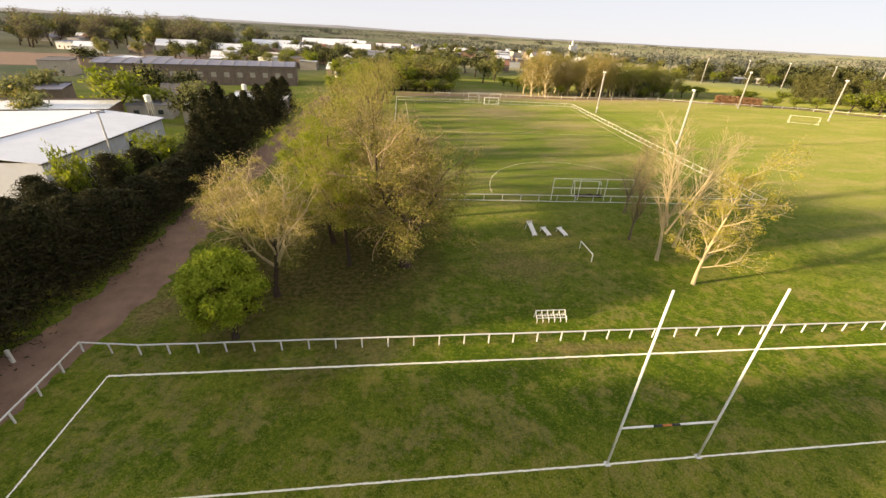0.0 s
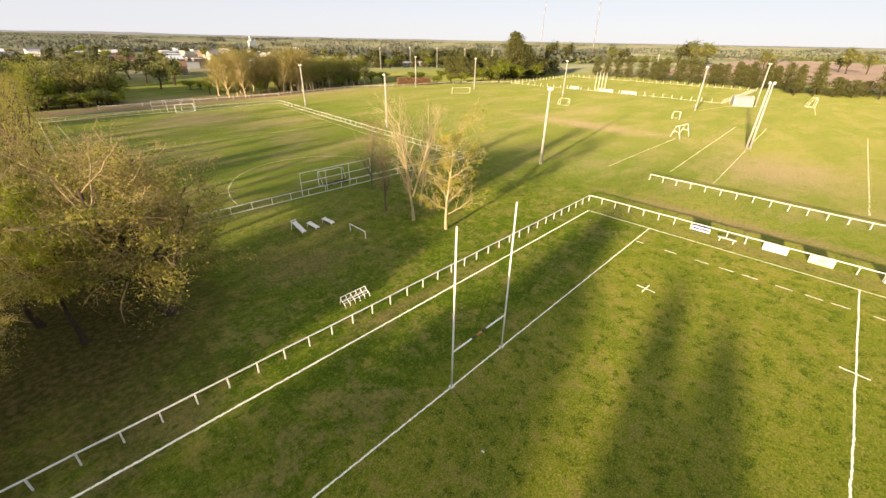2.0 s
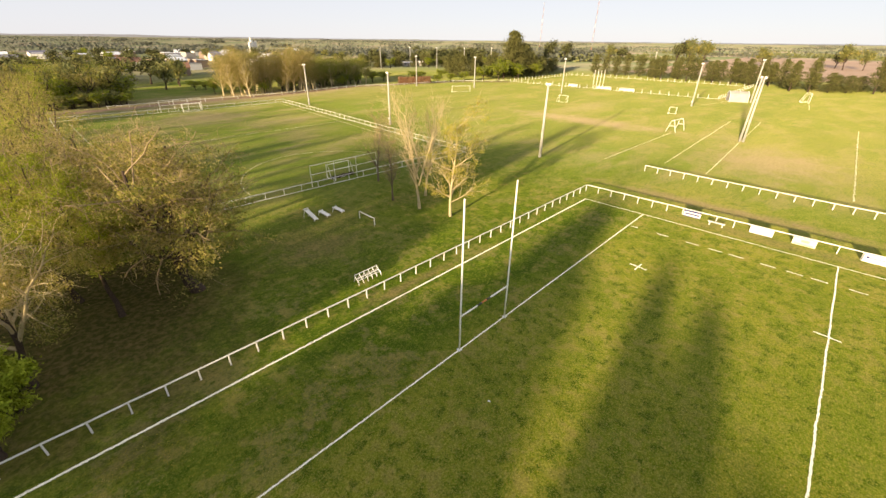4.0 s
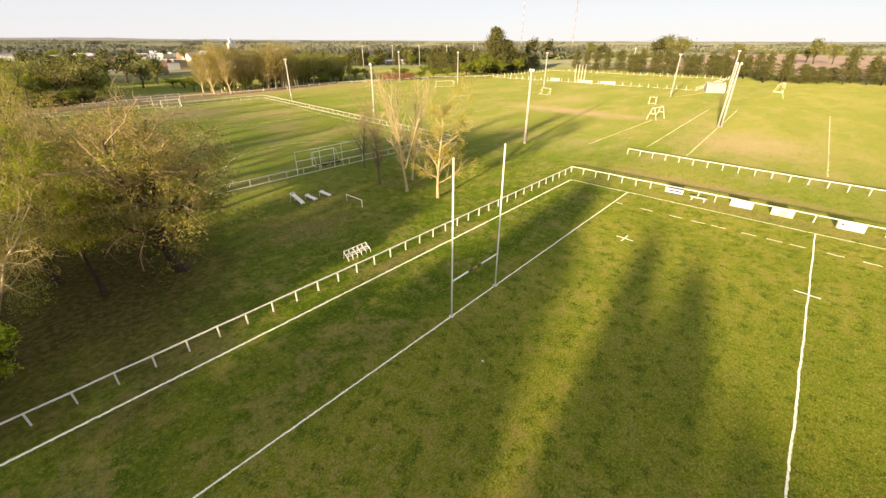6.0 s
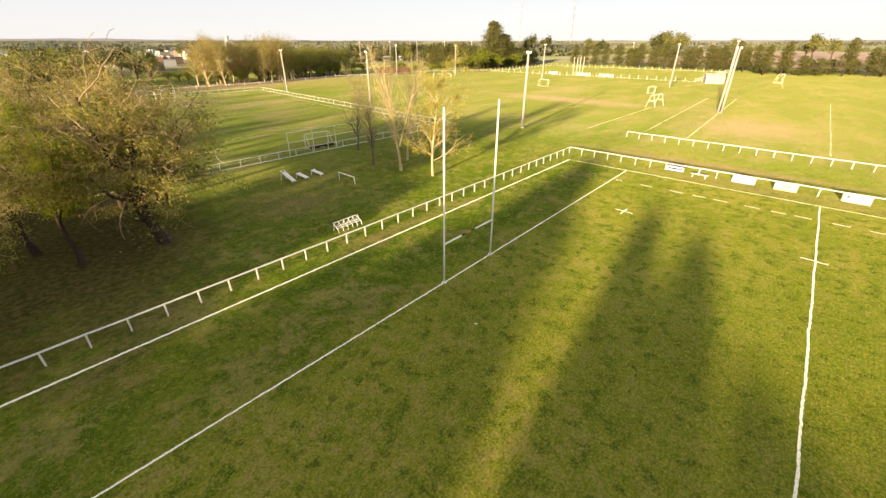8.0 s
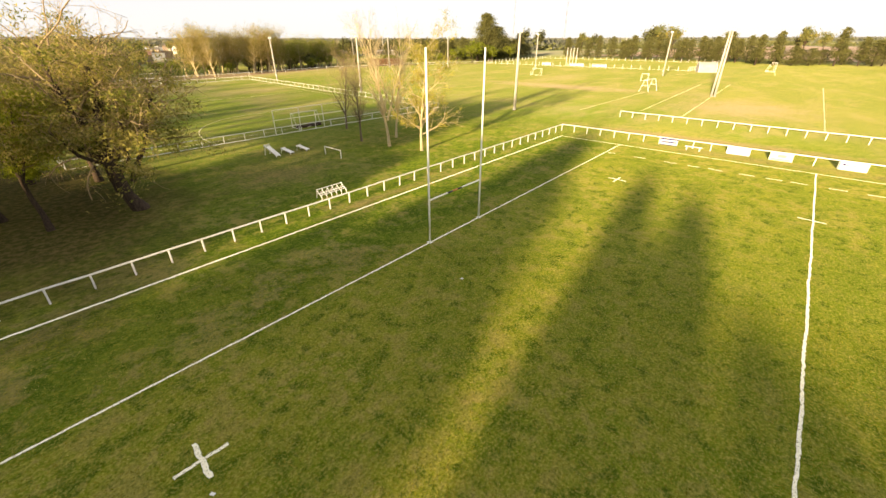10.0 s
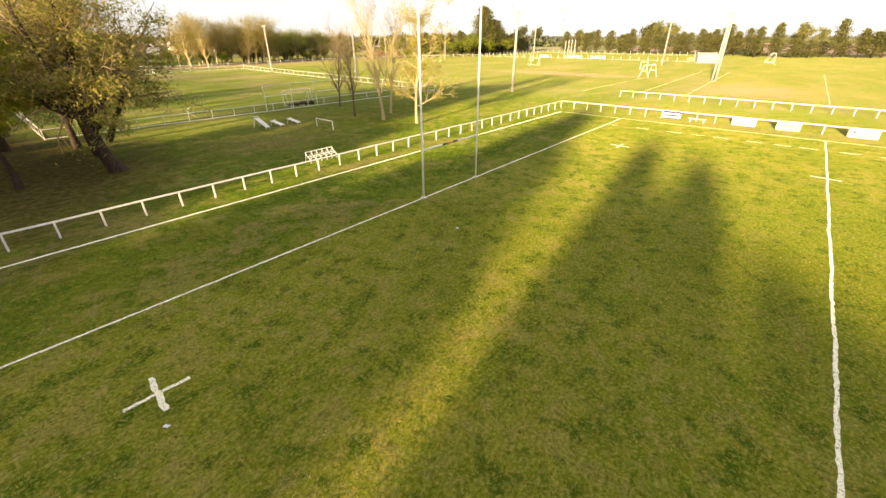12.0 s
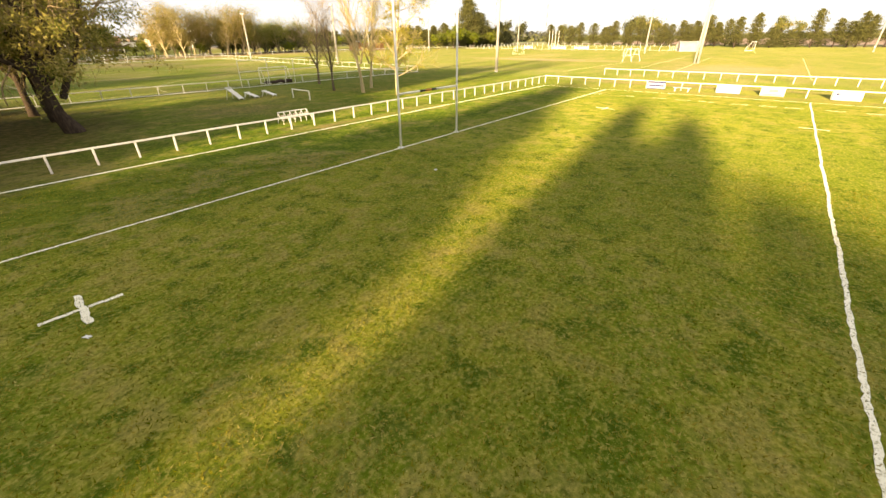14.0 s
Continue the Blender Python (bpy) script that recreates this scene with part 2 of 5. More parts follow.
OLD_CHALK = n.finish(n.mix(n.ramp(frag, (0.42, 0.0), (0.60, 1.0)), (0.20, 0.195, 0.05), (0.78, 0.73, 0.52)), 0.95, 0, frag, 1.0, 0.2, 0.02, diffuse=1.0)
WHITE = plain("white_paint", (0.60, 0.58, 0.52), (0.80, 0.78, 0.72), 2.5, 0.45, fine=25, bump=0.08)
WHITE_STEEL = plain("white_steel_paint", (0.80, 0.77, 0.67), (0.92, 0.89, 0.78), 1.2, 0.35, fine=20, bump=0.04, spec=0.5)
CONCRETE = plain("pale_concrete", (0.34, 0.32, 0.28), (0.50, 0.48, 0.43), 0.8, 0.8, fine=15)
BLACK = plain("black_paint", (0.02, 0.02, 0.02), (0.05, 0.05, 0.05), 6, 0.5)
ORANGE = plain("orange_paint", (0.50, 0.14, 0.04), (0.62, 0.22, 0.07), 6, 0.5)
BLUE = plain("blue_print", (0.022, 0.024, 0.10), (0.04, 0.042, 0.15), 6, 0.5)
YELLOW = plain("yellow_print", (0.70, 0.55, 0.18), (0.80, 0.66, 0.30), 6, 0.5)
PALE_CREAM = plain("pale_cream_print", (0.66, 0.60, 0.40), (0.76, 0.70, 0.50), 6, 0.5)
BRICK = plain("brick_wall", (0.16, 0.115, 0.09), (0.26, 0.195, 0.15), 0.8, 0.9, fine=8, bump=0.3)
RENDERED = plain("pale_plaster", (0.32, 0.29, 0.25), (0.48, 0.44, 0.39), 0.5, 0.85, fine=10)
GREY_WALL = plain("grey_sheet_wall", (0.60, 0.60, 0.63), (0.74, 0.74, 0.77), 0.4, 0.5, fine=10)
SHEET = plain("white_sheet_roof", (0.72, 0.72, 0.72), (0.88, 0.88, 0.87), 0.25, 0.4, fine=6, bump=0.05, spec=0.4)
ZINC = plain("zinc_roof", (0.15, 0.145, 0.18), (0.24, 0.23, 0.28), 0.4, 0.45, metal=0.2, fine=6)
TILE = plain("clay_roof", (0.17, 0.085, 0.06), (0.27, 0.14, 0.10), 0.9, 0.85, fine=8)
DARK_ROOF = plain("dark_roof", (0.10, 0.09, 0.09), (0.18, 0.16, 0.15), 0.9, 0.8, fine=8)
CREAM = plain("cream_panel", (0.36, 0.31, 0.24), (0.48, 0.42, 0.34), 1.0, 0.7)
WOOD = plain("timber", (0.14, 0.09, 0.055), (0.24, 0.16, 0.10), 3, 0.8)
n = Nodes("window_glass")
GLASS = n.finish((0.04, 0.05, 0.06), 0.08, 0, None, spec=0.6)
n = Nodes("lamp_glass")
LAMP_GLASS = n.finish((0.75, 0.76, 0.78), 0.15, 0, None, spec=0.6)
BARK = bark_material("bark", (0.034, 0.023, 0.016), (0.10, 0.072, 0.052))
PALE_BARK = bark_material("pale_bark", (0.40, 0.31, 0.175), (0.64, 0.52, 0.32))
GREY_BARK = bark_material("grey_bark", (0.12, 0.088, 0.062), (0.24, 0.18, 0.125))
TWIG = bark_material("twig_bark", (0.20, 0.145, 0.085), (0.40, 0.30, 0.18))
OLIVE = leaf_material("olive_leaves", (0.050, 0.088, 0.009), (0.165, 0.185, 0.030), (0.42, 0.345, 0.105), (0.62, 0.49, 0.22), sheer=0.5)
FRESH = leaf_material("fresh_leaves", (0.092, 0.146, 0.009), (0.235, 0.275, 0.025), (0.420, 0.430, 0.063), sheer=0.5)
LIME = leaf_material("lime_leaves", (0.14, 0.20, 0.014), (0.29, 0.35, 0.03), (0.46, 0.48, 0.07), sheer=0.3)
BUDS = leaf_material("bud_leaves", (0.36, 0.255, 0.105), (0.48, 0.36, 0.16), (0.60, 0.47, 0.22), sheer=0.45)
GOLD = leaf_material("gold_leaves", (0.15, 0.150, 0.022), (0.34, 0.285, 0.065), (0.52, 0.425, 0.165), sheer=0.5)
AMBER = leaf_material("amber_leaves", (0.30, 0.26, 0.035), (0.44, 0.38, 0.06), (0.54, 0.47, 0.13), sheer=0.45)
DARK = leaf_material("dark_needles", (0.016, 0.018, 0.008), (0.036, 0.036, 0.015), (0.085, 0.078, 0.032), sheer=0.15, gloss=0.06)
PINE = leaf_material("pine_needles", (0.050, 0.062, 0.020), (0.125, 0.125, 0.040), (0.25, 0.22, 0.080), sheer=0.25)
RUSSET = leaf_material("russet_leaves", (0.22, 0.11, 0.06), (0.36, 0.20, 0.11), (0.45, 0.28, 0.15))
# far foliage greyed and paled, distance haze put into the colour
HAZED = leaf_material("hazed_leaves", (0.068, 0.080, 0.060), (0.115, 0.122, 0.092), (0.175, 0.170, 0.135), sheer=0.1)
# purple-brown of the tall wood, with distance haze in the tone
MAUVE = leaf_material("hazed_mauve_leaves", (0.085, 0.062, 0.052), (0.14, 0.105, 0.080), (0.20, 0.155, 0.11), sheer=0.2)
FARWOOD = leaf_material("far_leaves", (0.095, 0.115, 0.042), (0.185, 0.195, 0.072), (0.30, 0.28, 0.12), sheer=0.35)

# ---------------- mesh helpers ----------------
def mesh_of(name, verts, faces, material, smooth=False):
    me = bpy.data.meshes.new(name)
    me.from_pydata([tuple(v) for v in verts], [], [tuple(f) for f in faces])
    me.materials.append(material)
    if smooth:
        me.polygons.foreach_set("use_smooth", [True] * len(me.polygons))
    me.update()
    return me


def child(name, me, parent, m=None, label="", kind=""):
    ob = new(name, me)
    ob.parent = parent
    if m is not None:
        ob.matrix_basis = m
    return tagged(ob, label, kind=kind)


def part(name, bm, material, parent, label="", smooth=False):
    me = bpy.data.meshes.new(name)
    bm.to_mesh(me)
    bm.free()
    me.materials.append(material)
    if smooth:
        me.polygons.foreach_set("use_smooth", [True] * len(me.polygons))
    return child(name, me, parent, None, label)


def thing(name, x, y, z=0.0, turn=0.0, label="", category="", group="", kind=""):
    ob = new(name)
    ob.matrix_basis = pose(x, y, z, 0, 0, turn)
    return tagged(ob, label, category, group, kind)


def box(bm, lo, hi, bevel=0.0, m=None):
    """A box from corner to corner, with its edges taken off."""
    made = bmesh.ops.create_cube(bm, size=1)["verts"]
    for v in made:
        v.co = Vector([(lo[i] + hi[i]) / 2 + v.co[i] * (hi[i] - lo[i]) for i in range(3)])
    if bevel:
        edges = {e for v in made for e in v.link_edges}
        made = list({v for f in bmesh.ops.bevel(bm, geom=list(edges), offset=bevel, segments=1, affect="EDGES")["faces"] for v in f.verts} | {v for v in made if v.is_valid})
    if m is not None:
        bmesh.ops.transform(bm, matrix=m, verts=[v for v in made if v.is_valid])
    return bm


def boxes(*items, bevel=0.0):
    bm = bmesh.new()
    for lo, hi in items:
        box(bm, lo, hi, bevel)
    return bm


def tube(bm, pts, radii, sides=8, caps=True):
    """A round bar along a line of points."""
    rings = []
    pts = [Vector(p) for p in pts]
    for i, p in enumerate(pts):
        d = (pts[min(i + 1, len(pts) - 1)] - pts[max(i - 1, 0)]).normalized()
        a = d.orthogonal().normalized() if abs(d.z) < 0.99 else Vector((1, 0, 0))
        if abs(d.z) < 0.99:
            a = d.cross(Vector((0, 0, 1))).normalized()
        b = d.cross(a)
        r = radii[i] if isinstance(radii, (list, tuple)) else radii
        rings.append([bm.verts.new(p + (a * math.cos(k * math.tau / sides) + b * math.sin(k * math.tau / sides)) * r) for k in range(sides)])
    for lower, upper in zip(rings, rings[1:]):
        for k in range(sides):
            bm.faces.new((lower[k], lower[(k + 1) % sides], upper[(k + 1) % sides], upper[k]))
    if caps:
        bm.faces.new(rings[0][::-1])
        bm.faces.new(rings[-1])
    return bm


def prism(bm, outline, length, m=None):
    """An outline in x, z pushed along y."""
    a = [bm.verts.new((x, 0, z)) for x, z in outline]
    b = [bm.verts.new((x, length, z)) for x, z in outline]
    bm.faces.new(a)
    bm.faces.new(b[::-1])
    for i in range(len(a)):
        j = (i + 1) % len(a)
        bm.faces.new((a[j], a[i], b[i], b[j]))
    bmesh.ops.recalc_face_normals(bm, faces=bm.faces)
    if m is not None:
        bmesh.ops.transform(bm, matrix=m, verts=a + b)
    return bm


# ---------------- ground ----------------
def land_height(x, y):
    """The plain lies level and swells a little far off towards +y."""
    turn = math.degrees(math.atan2(y, x))
    swell = min(1.0, max(0.0, (turn - 35) / 70)) ** 1.3 if turn > -90 else 0.3
    return max(0.0, math.hypot(x, y) - 900) / 3600 * (1 + 34 * swell + 3 * noise.noise(Vector((x, y, 0)) / 900))


def ground_sheet():
    ticks = sorted({*[float(v) for v in range(-4500, 4501, 300)], *[float(v) for v in range(-300, 301, 30)]})
    k = len(ticks)
    verts = [(x, y, land_height(x, y)) for y in ticks for x in ticks]
    faces = [(j * k + i, j * k + i + 1, (j + 1) * k + i + 1, (j + 1) * k + i) for j in range(k - 1) for i in range(k - 1)]
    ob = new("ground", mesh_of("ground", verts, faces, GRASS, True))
    return tagged(ob, "patchy green and straw-coloured grass ground with worn earth", "ground", kind="structure")


ground_sheet()


def hills():
    """A low ring of far hills with fields on them, haze painted into their colour."""
    verts, faces = [], []
    for i in range(181):
        a = radians(-60 + i * 1.1)
        swell = min(1.0, max(0.0, (math.degrees(a) - 35) / 70)) ** 1.3
        top = 3 + 44 * swell + (3 + 9 * swell) * noise.noise(Vector((i * 0.13, 0, 3))) + 4 * noise.noise(Vector((i * 0.6, 2, 0)))
        for r, z in ((3200, -5), (3700, top * 0.55), (4300, top)):
            verts.append((r * math.cos(a), r * math.sin(a), z))
        if i:
            k = 3 * i
            faces += [(k - 3, k - 2, k + 1, k), (k - 2, k - 1, k + 2, k + 1)]
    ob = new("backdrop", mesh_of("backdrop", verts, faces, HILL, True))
    tagged(ob, "pale grey hills along the horizon, haze in their colour", "hills", kind="structure")


HILL = plain("hazed_hill_fields", (0.22, 0.22, 0.23), (0.31, 0.30, 0.30), 0.004, 0.95, fine=0.02)
hills()


def strip(name, pts, width, material, z, label, category, ragged=0.1, step=0.5, kind="structure", parent=None):
    """A flat band along a line of points, with uneven edges."""
    rng = random.Random(len(pts) * 7 + int(pts[0][0] * 13) + int(pts[0][1] * 5))
    verts, faces = [], []
    line = []
    for (x0, y0), (x1, y1) in zip(pts, pts[1:]):
        count = max(1, int(math.hypot(x1 - x0, y1 - y0) / step))
        line += [(x0 + (x1 - x0) * i / count, y0 + (y1 - y0) * i / count) for i in range(count)]
    line.append(pts[-1])
    for i, (x, y) in enumerate(line):
        a, b = line[max(i - 1, 0)], line[min(i + 1, len(line) - 1)]
        dx, dy = b[0] - a[0], b[1] - a[1]
        ln = math.hypot(dx, dy) or 1
        nx, ny = -dy / ln, dx / ln
        off = rng.uniform(-ragged, ragged) * width * 0.5
        wl, wr = width * 0.5 * (1 + rng.uniform(-ragged, ragged)), width * 0.5 * (1 + rng.uniform(-ragged, ragged))
        verts += [(x + nx * (wl + off), y + ny * (wl + off), z), (x - nx * (wr - off), y - ny * (wr - off), z)]
        if i:
            k = 2 * i
            faces.append((k - 2, k - 1, k + 1, k))
    ob = new(name, mesh_of(name, verts, faces, material))
    if parent:
        ob.parent = parent
        return ob
    return tagged(ob, label, category, kind=kind)


strip("dirt_road", [(-37.6, -60), (-37.4, 4), (-36.4, 11), (-35.2, 18), (-35.2, 26), (-35.6, 38), (-35.4, 70), (-35, 140)], 4.9, EARTH, 0.012,
      "rutted brown dirt road beside a dark hedge", "road", 0.12, 0.8)
strip("dirt_path", [(-10, 150), (30, 152), (60, 151), (100, 157), (150, 143), (176, 121)], 4.0, EARTH, 0.012,
      "pale worn earth path along a wood", "path", 0.2, 1.5)

# rugby pitch lines
TOUCH, DEAD, LEFT, L22 = 36.5, 8.3, -31.0, -19.6


def chalk_line(pts, width=0.115, material=CHALK, step=0.16, ragged=0.22, label="white chalk line ragged on the grass"):
    across = abs(pts[-1][0] - pts[0][0]) > abs(pts[-1][1] - pts[0][1])
    return strip("pitch_line", pts, width, material, 0.008 if across else 0.0125, label, "pitch line", ragged, step)


chalk_line([(LEFT, 0), (TOUCH, 0)])
chalk_line([(LEFT, DEAD + 0.4), (TOUCH, DEAD - 0.15)], 0.17)
chalk_line([(LEFT, -70), (LEFT, DEAD + 0.4)])
chalk_line([(TOUCH, -70), (TOUCH, DEAD - 0.15)], 0.12)
chalk_line([(LEFT + (TOUCH - LEFT) * i / 60, L22 - 0.55 + 0.6 * i / 60 + 0.022 * math.sin(i * 0.9) + 0.012 * math.sin(i * 2.3)) for i in range(61)], 0.118, ragged=0.3)
for k, yc in enumerate((-0.7, -4.0, -7.2, -9.5, -11.5, -14.3, -16.5, -18.4, -21.2, *(-23.8 - 2.4 * i for i in range(18)))):
    half = 0.45 if k == 0 else 0.66
    chalk_line([(31.62, yc + half), (31.6, yc - half)], 0.13, label="short white chalk dash on the grass")
for cx, cy in ((21.9, -4.83), (-16.65, -4.95), (21.3, L22), (-16.0, L22)):
    if cy > -10:
        chalk_line([(cx - 0.85, cy + 0.03), (cx + 0.85, cy - 0.03)], 0.13, label="arm of a white chalk cross on the grass")
    chalk_line([(cx + 0.08, cy + 0.85), (cx - 0.08, cy - 0.85)], 0.16, ragged=0.4, label="arm of a white chalk cross on the grass")
# football pitch and far pitch lines
for pts in ([(-8, 43), (41, 42)], [(41, 42), (49, 128)], [(-8, 43), (-8, 130)], [(-8, 130), (49, 128)], [(-8, 86), (45, 85)],
            [(65, 6.4), (126, 8)], [(60, 15.8), (96, 14.9)], [(63, -1), (129, 1.4)], [(63, -20), (133, -19)], [(150, 24), (185, 16)], [(196, -3.6), (170, -6)]):
    chalk_line(pts, 0.2, OLD_CHALK, 0.6, 0.5, "faded chalk line on worn grass")
chalk_line([(17.5 + 14.6 * math.cos(a), 43 + 17.5 * math.sin(a)) for a in [math.pi * i / 24 for i in range(25)]], 0.18, OLD_CHALK, 0.6, 0.5,
           "faded curved chalk line on worn grass")

# ---------------- fences ----------------
POST = mesh_of("post", *(lambda b: ([v.co.copy() for v in b.verts], [[v.index for v in f.verts] for f in b.faces]))(
    (lambda b: (b.verts.ensure_lookup_table(), b.verts.index_update(), b)[2])(boxes(((-0.055, -0.055, 0), (0.055, 0.055, 0.92)), bevel=0.012))), WHITE)


def rail_fence(pts, label, spacing=1.95, height=0.92, rails=(0.90,), size=0.095, group="", parts_of=None, wobble=0.02, thick=1.0):
    """Posts with rails from post to post along a line of points."""
    ob = parts_of or thing("rail_fence", pts[0][0], pts[0][1], 0, 0, label, "fence", group)
    ox, oy = ob.location.x, ob.location.y
    rng = random.Random(int(pts[0][0] * 3 + pts[-1][1] * 11))
    for (x0, y0), (x1, y1) in zip(pts, pts[1:]):
        ln = math.hypot(x1 - x0, y1 - y0)
        count = max(1, round(ln / spacing))
        turn = math.degrees(math.atan2(y1 - y0, x1 - x0))
        lean = [rng.uniform(-wobble, wobble) for _ in range(count + 1)]
        for i in range(count + 1):
            x, y = x0 + (x1 - x0) * i / count - ox, y0 + (y1 - y0) * i / count - oy
            m = pose(x, y, -0.02, rng.uniform(-1.5, 1.5), rng.uniform(-1.5, 1.5), turn) @ Matrix.Diagonal((size / 0.11, size / 0.11, height / 0.92, 1))
            child("post", POST, ob, m)
        for z in rails:
            bm = bmesh.new()
            half = size * 0.5 * thick
            rings = []
            for i in range(count + 1):
                x, y = x0 + (x1 - x0) * i / count - ox, y0 + (y1 - y0) * i / count - oy
                zz = z + lean[i]
                nx, ny = -math.sin(radians(turn)) * half * 0.8, math.cos(radians(turn)) * half * 0.8
                rings.append([bm.verts.new((x + nx * a, y + ny * a, zz + half * b)) for a, b in ((1, -1), (1, 0.7), (0.6, 1), (-0.6, 1), (-1, 0.7), (-1, -1))])
            for lo, hi in zip(rings, rings[1:]):
                for k in range(6):
                    bm.faces.new((lo[k], lo[(k + 1) % 6], hi[(k + 1) % 6], hi[k]))
            bm.faces.new(rings[0][::-1])
            bm.faces.new(rings[-1])
            bmesh.ops.recalc_face_normals(bm, faces=bm.faces)
            part("rail", bm, WHITE, ob)
    return ob


rail_fence([(-33.8, -56), (-34.0, 11.2), (-29.92, 10.655), (40.0, 9.85), (40.4, -58)], "white-painted single-rail timber fence round the rugby pitch", group="pitch fences")
rail_fence([(57.2, 7.3), (55.6, -58)], "white-painted single-rail timber fence along a second pitch", 2.1, 0.98, (0.95,), 0.10, "pitch fences")
rail_fence([(-12.6, 41.0), (44.3, 38.2), (51.1, 130.4), (-11, 136), (-12.6, 41.0)], "white steel two-rail fence round the football pitch", 2.7, 1.05, (1.02, 0.08), 0.075, "pitch fences")
rail_fence([(176.5, 22.5), (176, 121), (244, 121), (245, 22.5), (176.5, 22.5)],
                 "low white fence of posts round a distant pitch", 3.6, 1.6, (0.3,), 0.15, "pitch fences", thick=0.4)
rail_fence([(4, 152), (60, 149), (98, 153), (115, 146), (150, 139), (176, 121)], "row of pale posts and thin rail along a wood", 5.5, 1.3, (0.9,), 0.10, "boundary fences")


def stop_net(x, y, turn, width, label):
    """A tall bar frame behind a goal."""
    ob = thing("ball_stop_frame", x, y, 0, turn, label, "goal screen")
    for i in range(4):
        part("post", tube(bmesh.new(), [(width * i / 3, 0, 0), (width * i / 3, 0, 3.3)], 0.05, 6), WHITE_STEEL, ob)
    for z in (1.9, 3.3):
        part("rail", tube(bmesh.new(), [(0, 0, z), (width, 0, z)], 0.04, 6), WHITE_STEEL, ob)
    return ob


stop_net(11.2, 40.6, -1.5, 12.2, "white steel bar screen behind a football goal")
stop_net(14.2, 134.4, -2, 11.4, "white steel bar screen at the far goal")


def goal(x, y, turn, w, h, d, label, r=0.05, net=False):
    ob = thing("football_goal", x, y, 0, turn, label, "goal", "football goals")
    for s in (0, w):
        part("upright", tube(bmesh.new(), [(s, 0, 0), (s, 0, h)], r, 8), WHITE_STEEL, ob)
        part("side_bar", tube(bmesh.new(), [(s, 0, h), (s, d * 0.4, h), (s, d, 0.05)], r * 0.7, 6), WHITE_STEEL, ob)
        part("ground_bar", tube(bmesh.new(), [(s, 0, 0.05), (s, d, 0.05)], r * 0.7, 6), WHITE_STEEL, ob)
    part("crossbar", tube(bmesh.new(), [(0, 0, h), (w, 0, h)], r, 8), WHITE_STEEL, ob)
    part("back_bar", tube(bmesh.new(), [(0, d, 0.06), (w, d, 0.06)], r * 0.7, 6), WHITE_STEEL, ob)
    if net:
        rs = random.Random(4)
        pts = [(w * i / 12, d - 0.15 + rs.uniform(-0.12, 0.12), 0.18 + rs.uniform(-0.04, 0.06)) for i in range(13)]
        part("bunched_net", tube(bmesh.new(), pts, [rs.uniform(0.2, 0.3) for _ in pts], 7), NET, ob, "dark bunched goal net")
    return ob


NET = plain("dark_net", (0.028, 0.016, 0.012), (0.07, 0.042, 0.03), 8, 0.9, fine=60, bump=0.8)
goal(15.4, 43.2, 178, -4.2, 2.1, 1.4, "small white tubular football goal with a bunched dark net", 0.05, True)
goal(24.4, 131.6, 178, 5.0, 2.1, 1.4, "small white tubular football goal at a worn mouth", 0.07)
goal(126.4, 60.0, 80, 4.0, 2.2, 1.4, "small white tubular goal standing on open grass", 0.05)
goal(125.8, 24.8, -60, 2.0, 2.1, 1.2, "small white tubular goal standing on open grass", 0.05)
goal(118.0, 110.0, -30, 8.0, 2.4, 1.6, "white tubular goal on the far grass", 0.05)
goal(192.0, -4.0, 10, 4.6, 3.2, 2.6, "tilted white tubular goal frame on the far grass", 0.08)


def swing_frame(x, y, turn):
    """Two A-shaped ends with a bar on top."""
    ob = thing("training_frame", x, y, 0, turn, "white tubular frame with two A-shaped ends on grass", "training frame")
    for s in (0, 4.8):
        for d in (-1.2, 1.2):
            part("leg", tube(bmesh.new(), [(s, d, 0), (s, d * 0.25, 2.8)], 0.055, 6), WHITE_STEEL, ob)
        part("brace", tube(bmesh.new(), [(s, -0.75, 1.5), (s, 0.75, 1.5)], 0.055, 6), WHITE_STEEL, ob)
        part("cap_bar", tube(bmesh.new(), [(s, -0.3, 2.8), (s, 0.3, 2.8)], 0.07, 6), WHITE_STEEL, ob)
    part("top_bar", tube(bmesh.new(), [(0, 0, 2.8), (4.8, 0, 2.8)], 0.07, 6), WHITE_STEEL, ob)


swing_frame(96.5, 15.2, -8)

# ---------------- rugby posts ----------------
def rugby_posts():
    ob = thing("rugby_posts", 2.8, 0, 0, 0, "tall white rugby goal posts with a banded crossbar", "rugby posts")
    for s, h in ((-2.8, 11.9), (2.8, 11.8)):
        part("upright", tube(bmesh.new(), [(s, 0, 0), (s, 0, 3.0), (s, 0, h)], [0.068, 0.064, 0.055], 10), WHITE_STEEL, ob, smooth=True)
        part("foot", boxes(((s - 0.16, -0.16, 0), (s + 0.16, 0.16, 0.07)), bevel=0.02), WHITE, ob)
    z = 3.05
    for a, b, m, lab in ((-2.72, -0.95, WHITE_STEEL, ""), (-0.95, -0.42, BLACK, "black band"), (-0.42, 0.12, ORANGE, "orange band"),
                         (0.12, 0.6, BLACK, "black band"), (0.6, 2.72, WHITE_STEEL, "")):
        part("crossbar_section", tube(bmesh.new(), [(a, 0, z), (b, 0, z)], 0.062, 8), m, ob, lab, True)


rugby_posts()

